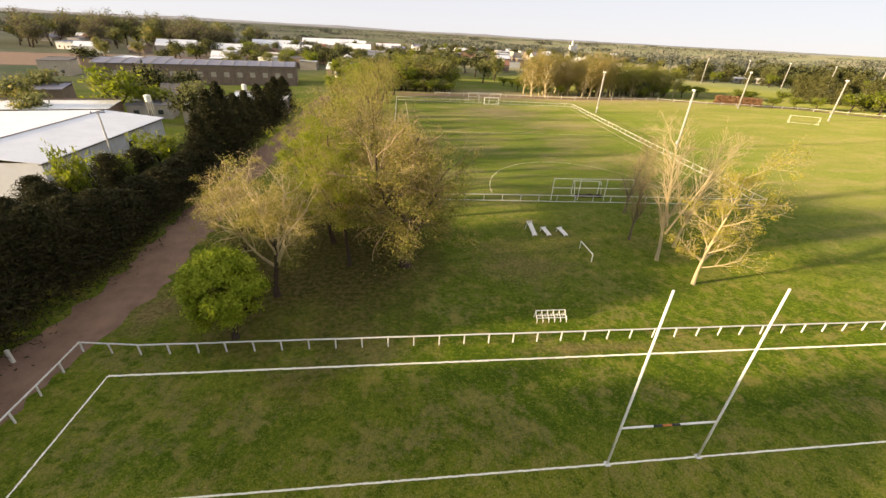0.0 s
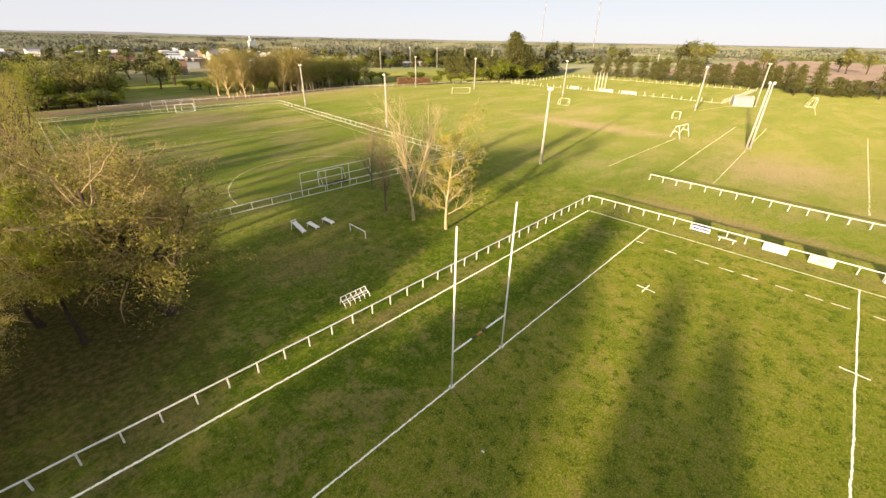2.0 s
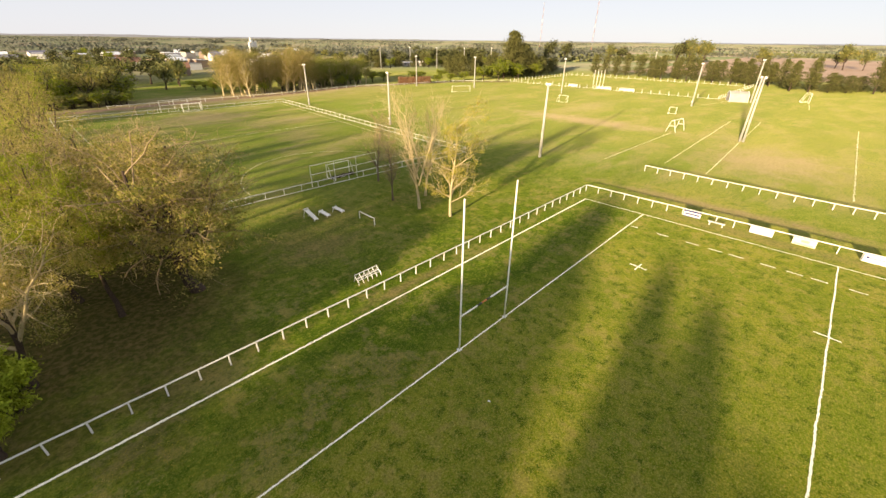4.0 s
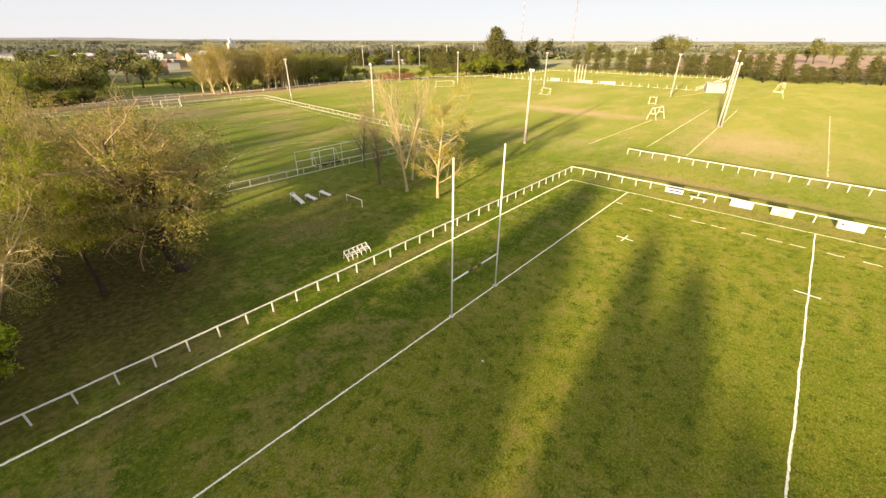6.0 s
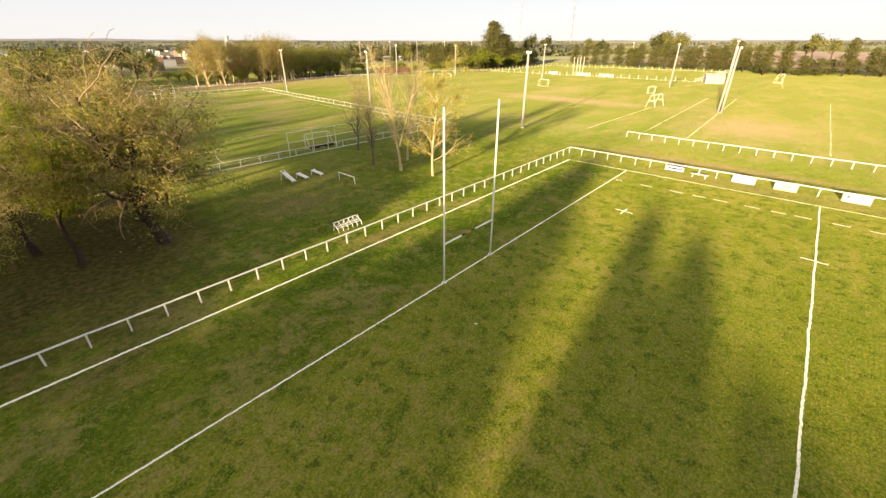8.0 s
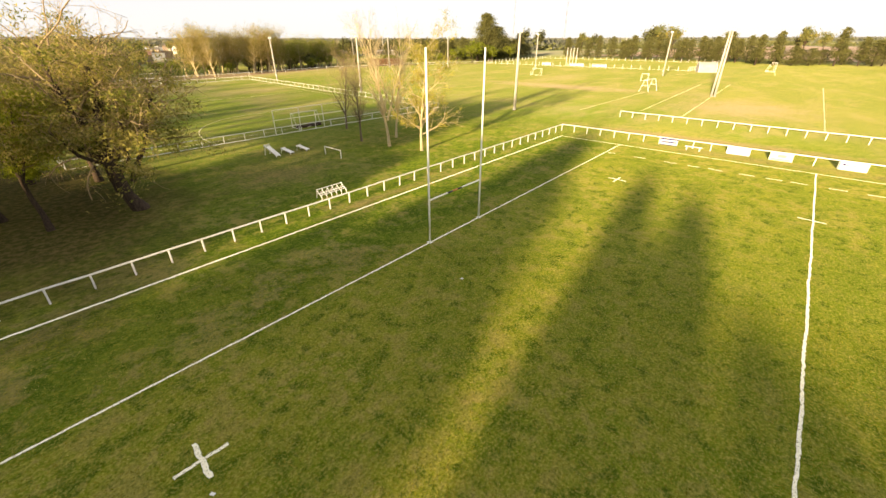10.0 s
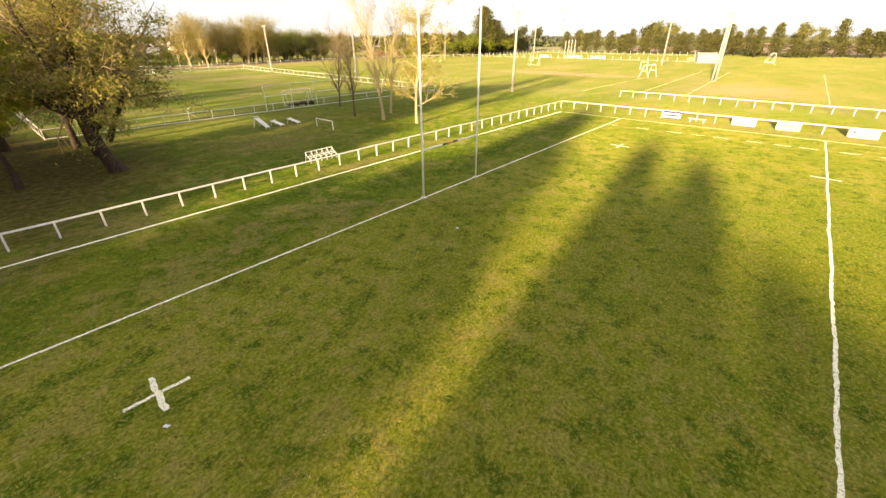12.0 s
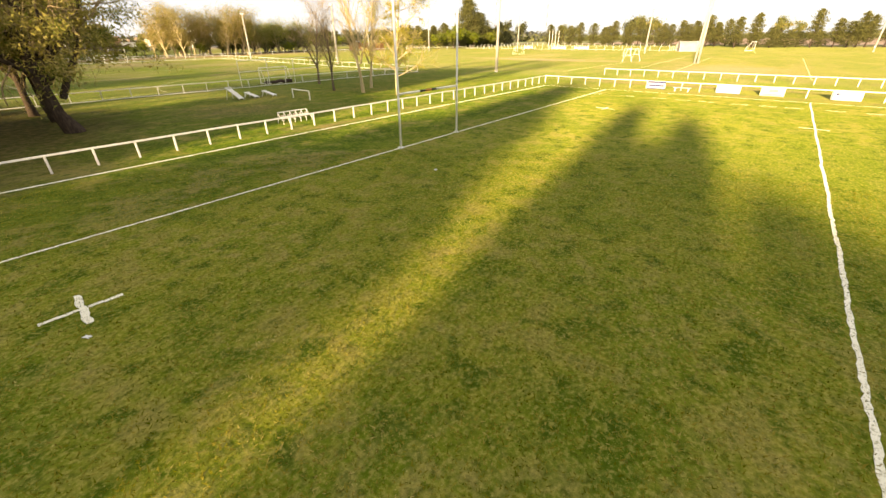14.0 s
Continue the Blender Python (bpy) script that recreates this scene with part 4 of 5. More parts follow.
# slim half-bare trees with gold leaves
SLENDER = dict(TALL, limbs=(14, 7, 6), angle=((22, 44), (22, 50), (25, 60)), shorter=((0.2, 0.36), (0.4, 0.6), (0.4, 0.6)))
OPEN = dict(TALL, limbs=(16, 7, 6), angle=((38, 74), (25, 55), (25, 65)), shorter=((0.16, 0.30), (0.4, 0.65), (0.4, 0.6)), wander=0.085)
SLIM = "slim half-bare trees"
s1 = make_tree("slim_tree", 51, OPEN, 13.6, 0.19, ((AMBER, 10500, 0.10, 0.28), (GOLD, 2500, 0.10, 0.28)), "slim tree with sparse golden-yellow leaves", bark=PALE_BARK, twig=PALE_BARK, lean=(0.0, 0.0, 1), group=SLIM, per=25,
               extra=(((0, 0, 2.3), (0.8, -0.5, 0.22), 4.6, 0.085, 1), ((0, 0, 3.0), (-0.7, 0.4, 0.5), 3.8, 0.07, 1), ((0, 0, 3.6), (0.5, 0.6, 0.8), 4.2, 0.07, 1)))
s2 = make_tree("slim_tree", 57, SLENDER, 13.4, 0.24, ((BUDS, 3600, 0.028, 0.2, 9),), "slim bare tree with pale forked limbs", bark=PALE_BARK, twig=PALE_BARK, lean=(0.05, 0.05, 1), group=SLIM, split=2,
               extra=(((0.1, 0.1, 3.4), (0.42, -0.2, 0.9), 9.2, 0.16, 1), ((0.15, 0.15, 4.4), (-0.38, 0.1, 0.9), 7.4, 0.13, 1)))
s3 = make_tree("slim_tree", 63, SLENDER, 10.4, 0.18, ((BUDS, 3000, 0.028, 0.2, 9),), "slim leafless tree with grey-brown twigs", bark=GREY_BARK, twig=TWIG, lean=(-0.04, 0.05, 1), group=SLIM,
               extra=(((0, 0.1, 3.0), (0.4, 0.25, 0.9), 6.4, 0.075, 1),))
plant(s1, [(17.9, 17.7, 0, 0.9, 0.84)])
plant(s2, [(16.9, 22.5, 30, 0.75, 0.93), (21.0, 25.6, 200, 0.65, 0.85)])
plant(s3, [(16.4, 27.5, 10, 0.8, 0.78), (20.2, 35.8, 150, 0.85, 0.84)])


# conifers: a trunk with layered boughs of needle clumps
def conifer(name, seed, h, r, material, clumps, per, size, label, group, narrow=1.0, bare=0.08):
    rng = random.Random(seed)
    ob = thing(name, 0, 0, 0, 0, label, "tree", group)
    limbs = [([Vector((0, 0, -0.1)), Vector((0.05, 0, h * 0.5)), Vector((0, 0.05, h * 0.97))], [h * 0.02, h * 0.013, 0.02], 0)]
    places = []
    for i in range(clumps):
        f = bare + (1 - bare) * (i + rng.random()) / clumps
        a = i * 2.4 + rng.uniform(-0.4, 0.4)
        reach = r * (1 - f) ** narrow * rng.uniform(0.6, 1.1) + 0.15
        base = Vector((0, 0, h * f))
        tip = base + Vector((math.cos(a) * reach, math.sin(a) * reach, reach * rng.uniform(-0.15, 0.35)))
        limbs.append(([base, base.lerp(tip, 0.5) + Vector((0, 0, -0.05 * reach)), tip], [0.07, 0.045, 0.015], 2))
        for _ in range(per):
            u = rng.random() ** 0.6
            p = base.lerp(tip, u)
            s = 0.10 + 0.16 * reach
            places.append(p + Vector((rng.gauss(0, s), rng.gauss(0, s), rng.gauss(0, s * 0.7))))
    child("trunk", limb_mesh("trunk", limbs, BARK), ob)
    child("crown", leaf_mesh("crown", places, size, material, seed, 0.2, 3.0), ob)
    return ob


HEDGE = "dark trees along the road"
h1 = conifer("hedge_tree", 71, 10.5, 4.4, DARK, 180, 52, 0.14, "dense dark evergreen tree in a roadside row", HEDGE, 0.55, 0.03)
h2 = conifer("hedge_tree", 77, 12.5, 4.2, DARK, 180, 56, 0.17, "tall dark evergreen tree in a roadside row", HEDGE, 0.75, 0.03)
h3 = conifer("hedge_tree", 79, 8.5, 4.0, DARK, 170, 52, 0.14, "dark green bushy tree in a roadside row", HEDGE, 0.45, 0.02)
h4 = conifer("column_tree", 73, 13.0, 1.35, DARK, 200, 60, 0.26, "narrow dark evergreen tree in a roadside row", HEDGE, 0.22, 0.02)
h5 = conifer("hedge_tree", 75, 17.0, 7.8, DARK, 200, 70, 0.40, "broad tall evergreen tree in a roadside row", HEDGE, 0.8, 0.03)
# y along the road, variant, height factor; gaps let the low sun pass
# trees with y up to 10 stand out of view, set for the shadows they cast
ROW = [(-45.6, 3, 0.88), (-41.6, 3, 0.84), (-37.6, 3, 0.90), (-33.6, 3, 0.86), (-30.1, 3, 0.91), (-27.2, 3, 0.90), (-24.9, 3, 0.93), (-22.1, 4, 0.86), (-20, 4, 0.74), (-17.8, 4, 0.91), (-12.7, 3, 0.86), (-8, 5, 0.88), (-2.4, 1, 0.84), (1, 1, 0.70), (5, 3, 0.63), (7.6, 4, 0.82), (10, 4, 0.85), (11.5, 1, 1.0),
       (14, 1, 0.96), (17, 1, 0.84), (19.5, 1, 0.74), (23, 3, 0.84), (26.5, 1, 0.62), (30, 3, 0.60), (34, 1, 0.52), (38, 3, 0.60), (42, 1, 0.48), (46, 1, 0.48), (49, 1, 0.62), (52, 2, 0.72), (56, 2, 0.95), (60, 2, 1.00),
       (65, 2, 0.78), (70, 2, 0.76), (76, 2, 0.74), (83, 2, 0.78), (90, 2, 0.74), (98, 2, 0.78), (107, 2, 0.72)]
for kind_no, tree in ((1, h1), (2, h2), (3, h3), (4, h4), (5, h5)):
    plant(tree, [(-40.0 - 1.5 * min(1, max(0, (y - 2) / 6)) + 0.9 * math.sin(y * 1.7), y, y * 37 % 360, 1.0, f) for y, k, f in ROW if k == kind_no])

for tree, places in ((h3, ((-46.0, 23.5, 0.9), (-46.5, 28.5, 0.84), (-47, 34, 0.8), (-47.2, 39.5, 0.84), (-46.6, 45, 0.74))), (h1, ((-49, 31, 0.72),))):
    for x, y, f in places:
        copy_thing(tree, pose(x, y, 0, 0, 0, y * 53 % 360) @ Matrix.Diagonal((0.9, 0.9, f, 1)))

PINES = ((254, 69.8, 12.8), (254, 55.9, 13.8), (254, 43.0, 11.0), (254, 34.2, 12.2), (254, 26.0, 9.6), (256, 17.9, 11.0), (250, 21.0, 14.0), (236, 7.1, 12.6), (239, 0.5, 14.0),
         (242, -6.2, 8.2), (246, -12.2, 7.2), (251, -21.1, 15.2), (256, -29.3, 11.5), (261, -37.5, 14.0))
# distant pine row, woods and scattered trees
p1 = conifer("pine_tree", 81, 15.0, 4.4, PINE, 75, 32, 0.36, "dark broad pine at the edge of the far field", "distant pines", 0.42, 0.2)
p2 = conifer("pine_tree", 83, 13.0, 5.0, PINE, 70, 32, 0.36, "dark bushy pine at the edge of the far field", "distant pines", 0.3, 0.08)
p3 = conifer("pine_tree", 85, 25.0, 11.0, PINE, 240, 40, 0.42, "very tall spreading conifer above the other trees", "distant pines", 0.42, 0.06)
rng = random.Random(8)
line_a, line_b = [], []
for x, y, h in PINES:
    (line_a if h > 10 else line_b).append((x, y, x * 7 % 360, 0.68 + h / 55, h / (15 if h > 10 else 13)))
for k in range(22):          # the row goes on past the edge of the view and behind the fenced pitch
    y = -34 - k * 6.5
    (line_a if k % 3 else line_b).append((258 + 0.5 * k + rng.uniform(-3, 3), y, k * 50, rng.uniform(0.9, 1.2), rng.uniform(0.75, 1.1)))
for k in range(16):
    line_b.append((262 + rng.uniform(-3, 6), 14 + 6.8 * k + rng.uniform(-2, 2), k * 50, rng.uniform(0.7, 0.95), rng.uniform(0.7, 1.0)))
for k in range(5):
    line_b.append((246 + 4 * k, 8 - 8 * k, k * 70, 0.9, 0.5))
for _ in range(46):
    a = rng.uniform(0, 1)
    (line_a if rng.random() < 0.5 else line_b).append((176 + 90 * a + rng.uniform(-6, 6), 136 - 6 * a + rng.uniform(0, 40), rng.uniform(0, 360), rng.uniform(0.7, 1.0), rng.uniform(0.5, 0.95)))
plant(p1, line_a)
plant(p2, line_b + [(5, 192, 40, 0.9, 1.0), (16, 198, 200, 0.9, 0.9)])
plant(p3, [(204, 140, 0, 0.95, 0.98), (213, 139, 120, 1.1, 0.72)])

w1 = make_tree("poplar_tree", 91, POPLAR, 14.0, 0.22, ((BUDS, 2600, 0.08, 0.5, 6), (GOLD, 1500, 0.2, 0.6), (OLIVE, 900, 0.2, 0.6)), "tall budding poplar with pale trunk at a wood's edge", bark=PALE_BARK, group="poplars", twigs=False)
w2 = make_tree("poplar_tree", 95, POPLAR, 12.0, 0.2, ((OLIVE, 1300, 0.2, 0.6), (BUDS, 1100, 0.08, 0.5, 6), (FRESH, 1900, 0.2, 0.6)), "tall poplar in thin green spring leaf", bark=PALE_BARK, group="poplars", twigs=False)
f1 = make_tree("leafy_tree", 97, dict(BROAD, depth=2, limbs=(7, 6)), 5.0, 0.3, ((FARWOOD, 840, 0.56, 0.7), (OLIVE, 400, 0.5, 0.7)), "rounded leafy tree among distant trees", group="distant trees", twigs=False, per=10)
f2 = make_tree("leafy_tree", 99, dict(BROAD, depth=2, limbs=(7, 6)), 4.6, 0.3, ((FRESH, 1300, 0.42, 0.6), (FARWOOD, 300, 0.48, 0.7)), "bright green leafy tree among distant trees", group="distant trees", twigs=False, per=10)
f3 = make_tree("leafy_tree", 101, dict(BROAD, depth=2, limbs=(8, 6)), 5.4, 0.3, ((DARK, 600, 0.60, 0.7), (FARWOOD, 600, 0.58, 0.7)), "dark dense tree among distant trees", group="distant trees", twigs=False)
f4 = make_tree("wood_tree", 103, dict(BROAD, depth=2, limbs=(8, 6)), 5.4, 0.3, ((FARWOOD, 1000, 0.42, 0.8), (MAUVE, 1400, 0.30, 0.8, 3)), "purple-brown tree in a tall wood, toned for haze", group="tall wood", twigs=False)
rng = random.Random(12)
pw1 = [(43 + 37 * k / 25 + rng.uniform(-1.5, 1.5), 150 + 8 * k / 25 + rng.uniform(0, 20), rng.uniform(0, 360), rng.uniform(1.1, 1.4), rng.uniform(0.68, 0.92)) for k in range(26)]
pw2 = [(70 + 44 * k / 27 + rng.uniform(-1.5, 1.5), 158 + 4 * k / 27 + rng.uniform(0, 22), rng.uniform(0, 360), rng.uniform(1.1, 1.4), rng.uniform(0.62, 0.85)) for k in range(28)]
plant(w1, pw1)
plant(w2, pw2)
b1, b2, b3, b4 = [], [], [], []
b2 += [(41, 190, 0, 0.75, 0.48), (44.5, 188, 50, 0.75, 0.45), (150, 141, 30, 0.8, 0.55), (142, 143, 90, 0.8, 0.5), (158, 139, 90, 0.8, 0.6), (187, 134, 20, 1.5, 1.3), (195, 131, 60, 1.1, 0.9), (172, 137, 140, 1.2, 0.9), (214, 130, 200, 1.3, 1.0)]
b2 += [(-46.5, 33, 0, 0.5, 1.05), (-47.5, 41, 70, 0.55, 0.75), (-46.5, 50, 20, 0.8, 0.8)]
b2 += [(-76, 94, 0, 1.5, 1.35), (-71, 98, 80, 1.1, 0.9), (-24, 140, 20, 1.3, 1.1), (-30, 128, 70, 1.2, 1.0)]
b1 += [(-85, 120, 40, 1.0, 0.9), (-64, 104, 10, 1.0, 0.8), (-97, 94, 60, 1.1, 0.9), (-104, 110, 0, 1.2, 0.9), (-88, 84, 0, 0.9, 0.7)]
b3 += [(-78, 112, 0, 1.1, 1.05), (-72, 116, 50, 1.0, 0.9), (-58, 88, 10, 0.9, 0.8)]
# a leafy belt behind the football pitch, with bushes down to the ground
for k in range(18):
    [b1, b2, b2][k % 3].append((-26 + 37 * k / 17 + rng.uniform(-1, 1), 158 + rng.uniform(0, 5), rng.uniform(0, 360), rng.uniform(0.7, 1.0), rng.uniform(0.4, 0.6)))
for k in range(20):
    x, y = -34 + 44 * k / 19 + rng.uniform(-2, 2), 163 + rng.uniform(0, 22)
    [b1, b2, b3][(1, 0, 1, 1, 0, 1, 2)[k % 7]].append((x, y, rng.uniform(0, 360), rng.uniform(1.0, 1.35), rng.uniform(1.0, 1.4)))
for k in range(26):
    x, y = rng.uniform(-70, 44), rng.uniform(198, 300)
    [b1, b2, b3][(0, 1, 2, 2)[k % 4]].append((x, y, rng.uniform(0, 360), rng.uniform(1.0, 1.4), rng.uniform(0.9, 1.3)))
# woods thin out with distance: a fan of random places
for _ in range(165):
    ang = radians(rng.uniform(28, 122))
    far = rng.uniform(210, 620)
    x, y = far * math.cos(ang) - 18, far * math.sin(ang) - 16
    if -140 < x < -20 and y < 220 or (x > 100 and y < 200) or (150 < x < 260 and 150 < y < 240) or (20 < x < 95 and 185 < y < 250):
        continue
    [b1, b2, b3][rng.choice((0, 0, 1, 2, 2))].append((x, y, rng.uniform(0, 360), rng.uniform(0.9, 1.5), rng.uniform(0.7, 1.15)))
for _ in range(60):
    x, y = rng.uniform(-330, -150), rng.uniform(330, 520)
    [b1, b4][rng.choice((0, 1, 1))].append((x, y, rng.uniform(0, 360), rng.uniform(1.6, 2.3), rng.uniform(1.5, 2.3)))
for k in range(34):          # dark bushes under the poplars
    [b1, b2][k % 3 == 0].append((44 + 70 * k / 33 + rng.uniform(-2, 2), 158 + 5 * k / 33 + rng.uniform(0, 14), rng.uniform(0, 360), rng.uniform(0.5, 0.75), rng.uniform(0.42, 0.72)))
for _ in range(70):
    ang, far = radians(rng.uniform(82, 112)), rng.uniform(230, 520)
    x, y = far * math.cos(ang) - 18, far * math.sin(ang) - 16
    if not (-145 < x < -40 and y < 215 or -260 < x < -120 and 215 < y < 280):
        [b1, b2, b3, b4][rng.choice((0, 0, 1, 2, 3))].append((x, y, rng.uniform(0, 360), rng.uniform(0.8, 1.3), rng.uniform(0.6, 1.0)))
for _ in range(24):
    x = rng.uniform(180, 330)
    b3.append((x, rng.uniform(260, 300), rng.uniform(0, 360), 1.4, rng.uniform(0.9, 1.3)))
b1 += [(455, 110, 0, 2.2, 2.35), (462, 99, 70, 2.0, 2.2), (441, 182, 20, 1.6, 1.7), (462, 53, 50, 1.5, 1.65), (464, -2, 10, 1.8, 2.0), (470, -14, 80, 1.3, 1.6)]
b3 += [(448, 120, 30, 1.8, 2.0), (398, 232, 0, 1.7, 1.95), (406, 217, 40, 1.6, 1.8), (446, 174, 60, 1.5, 1.4), (488, 4, 20, 1.4, 1.3)]
# dark and bright trees behind the meadow beyond the far fence
meadow_pines = []
for k in range(30):
    f = k / 29
    x, y = 168 + 132 * f + rng.uniform(-4, 4), 268 - 66 * f + rng.uniform(-3, 16)
    if k % 5 == 2:
        b2.append((x - 4, y - 6, rng.uniform(0, 360), rng.uniform(0.9, 1.2), rng.uniform(0.7, 0.95)))
    else:
        meadow_pines.append((x, y, rng.uniform(0, 360), rng.uniform(0.8, 1.1), rng.uniform(0.75, 1.15)))
b2 += [(145, 164, 0, 1.0, 0.55), (151, 165, 60, 0.8, 0.5), (162, 160, 20, 0.9, 0.6), (177, 130, 0, 1.2, 1.05), (193, 128, 50, 1.1, 0.9), (119, 168, 0, 1.0, 0.7), (128, 170, 40, 0.9, 0.6)]
for spot in meadow_pines:
    x, y, turn, sx, sz = spot
    copy_thing(p2, pose(x, y, 0, 0, 0, turn) @ Matrix.Diagonal((sx, sx, sz, 1)))
plant(f1, b1)
plant(f2, b2)
plant(f3, b3)
plant(f4, b4)

# farther woods, nobody could count them
def far_woods():
    rs = np.random.RandomState(4)
    places = []
    for _ in range(170):
        ang, far = radians(128 - 158 * rs.uniform(0, 1) ** 1.5), rs.uniform(650, 2600)
        cx, cy = far * math.cos(ang), far * math.sin(ang)
        k = rs.randint(120, 320)
        ln, turn = rs.uniform(15, 130), ang + 1.57 + rs.uniform(-0.5, 0.5)
        hh = rs.uniform(4, 11)
        rise = land_height(cx, cy)
        for _ in range(k):
            s = rs.uniform(-1, 1) * ln
            places.append((cx + s * math.cos(turn) + rs.normal() * 3, cy + s * math.sin(turn) + rs.normal() * 3, rise + rs.uniform(0.1, 1) * hh))
    ob = new("far_woods", leaf_mesh("far_woods", places, 3.2, HAZED, 6, 0, 1.2))
    tagged(ob, "broken belts of hazed trees on the far plain", "woods", kind="stuff")


far_woods()


def hedgerows():
    """Green field hedges between the pines and the far plain."""
    rs = np.random.RandomState(14)
    places = []
    for start, end, height, wide, count in (((560, 125), (470, 190), 6, 6, 900), ((790, -330), (770, 120), 8, 9, 2200),
                                            ((420, 200), (330, 330), 8, 8, 1500), ((820, -200), (800, 260), 9, 10, 1500), ((560, 180), (470, 340), 8, 8, 1300)):
        f = rs.uniform(0, 1, count)
        swell = 0.55 + 0.45 * np.sin(f * 23 + start[0]) * np.sin(f * 7)
        x = start[0] + (end[0] - start[0]) * f + rs.normal(0, wide, count)
        y = start[1] + (end[1] - start[1]) * f + rs.normal(0, wide, count)
        places += np.stack([x, y, rs.uniform(0.05, 1, count) * height * swell], 1).tolist()
    rows = (((230, 320), (430, 330)), ((300, 430), (560, 300)), ((190, 470), (480, 520)), ((140, 600), (600, 560)), ((60, 650), (320, 760)), ((600, 420), (760, 300)), ((330, 250), (460, 210)))
    woods = []
    for start, end in rows:
        f = rs.uniform(0, 1, 1800)
        swell = 0.6 + 0.4 * np.sin(f * 31 + start[0]) * np.sin(f * 9)
        woods += np.stack([start[0] + (end[0] - start[0]) * f + rs.normal(0, 12, 1800), start[1] + (end[1] - start[1]) * f + rs.normal(0, 12, 1800), rs.uniform(0.05, 1, 1800) * 12 * swell], 1).tolist()
    wood = new("distant_wood", leaf_mesh("distant_wood", woods, 3.0, HAZED, 19, 0, 1.2))
    tagged(wood, "hazed belts of trees across the plain", "woods", kind="stuff")
    ob = new("hedgerow", leaf_mesh("hedgerow", places, 2.6, FARWOOD, 9, 0, 1.2))
    tagged(ob, "green field hedges on the plain beyond the pines", "hedge", kind="stuff")


hedgerows()

strip("ploughed_field", [(520, -330), (520, 112)], 420, PLOUGH, 0.05, "bare reddish-brown ploughed field beyond the pines", "field", 0.05, 20)
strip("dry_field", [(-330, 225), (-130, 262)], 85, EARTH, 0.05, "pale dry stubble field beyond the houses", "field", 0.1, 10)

# low red-brown hedge and bushes by the far path
def hedge_row():
    rs = random.Random(9)
    for k in range(12):
        x, y = 124 + 13 * k / 11, 152 - 8 * k / 11
        ob = thing("russet_shrub", x, y, 0, k * 40, "russet upright shrub in a clipped row", "shrub", "russet shrubs")
        if k == 0:
            stem = mesh_of("stem", [v for v in ((-0.1, -0.1, 0), (0.1, -0.1, 0), (0.1, 0.1, 0), (-0.1, 0.1, 0), (0, 0, 2.4))], [(0, 1, 4), (1, 2, 4), (2, 3, 4), (3, 0, 4)], BARK)
            crown = leaf_mesh("crown", [(rs.gauss(0, 0.4), rs.gauss(0, 0.4), rs.uniform(0.3, 3.2)) for _ in range(260)], 0.45, RUSSET, 3)
        child("stem", stem, ob)
        child("crown", crown, ob)


hedge_row()

# ---------------- buildings ----------------
def window_at(parent, x, z, w, h, y=0.0, pane=GLASS, frame_mat=CREAM):
    fr = part("window", boxes(((x - w / 2, y - 0.06, z), (x + w / 2, y - 0.01, z + 0.1)), ((x - w / 2, y - 0.06, z + h - 0.1), (x + w / 2, y - 0.01, z + h)),
                              ((x - w / 2, y - 0.06, z + 0.1), (x - w / 2 + 0.1, y - 0.01, z + h - 0.1)), ((x + w / 2 - 0.1, y - 0.06, z + 0.1), (x + w / 2, y - 0.01, z + h - 0.1))), frame_mat, parent)
    part("pane", boxes(((x - w / 2 + 0.1, y - 0.045, z + 0.1), (x + w / 2 - 0.1, y - 0.02, z + h - 0.1))), pane, fr)


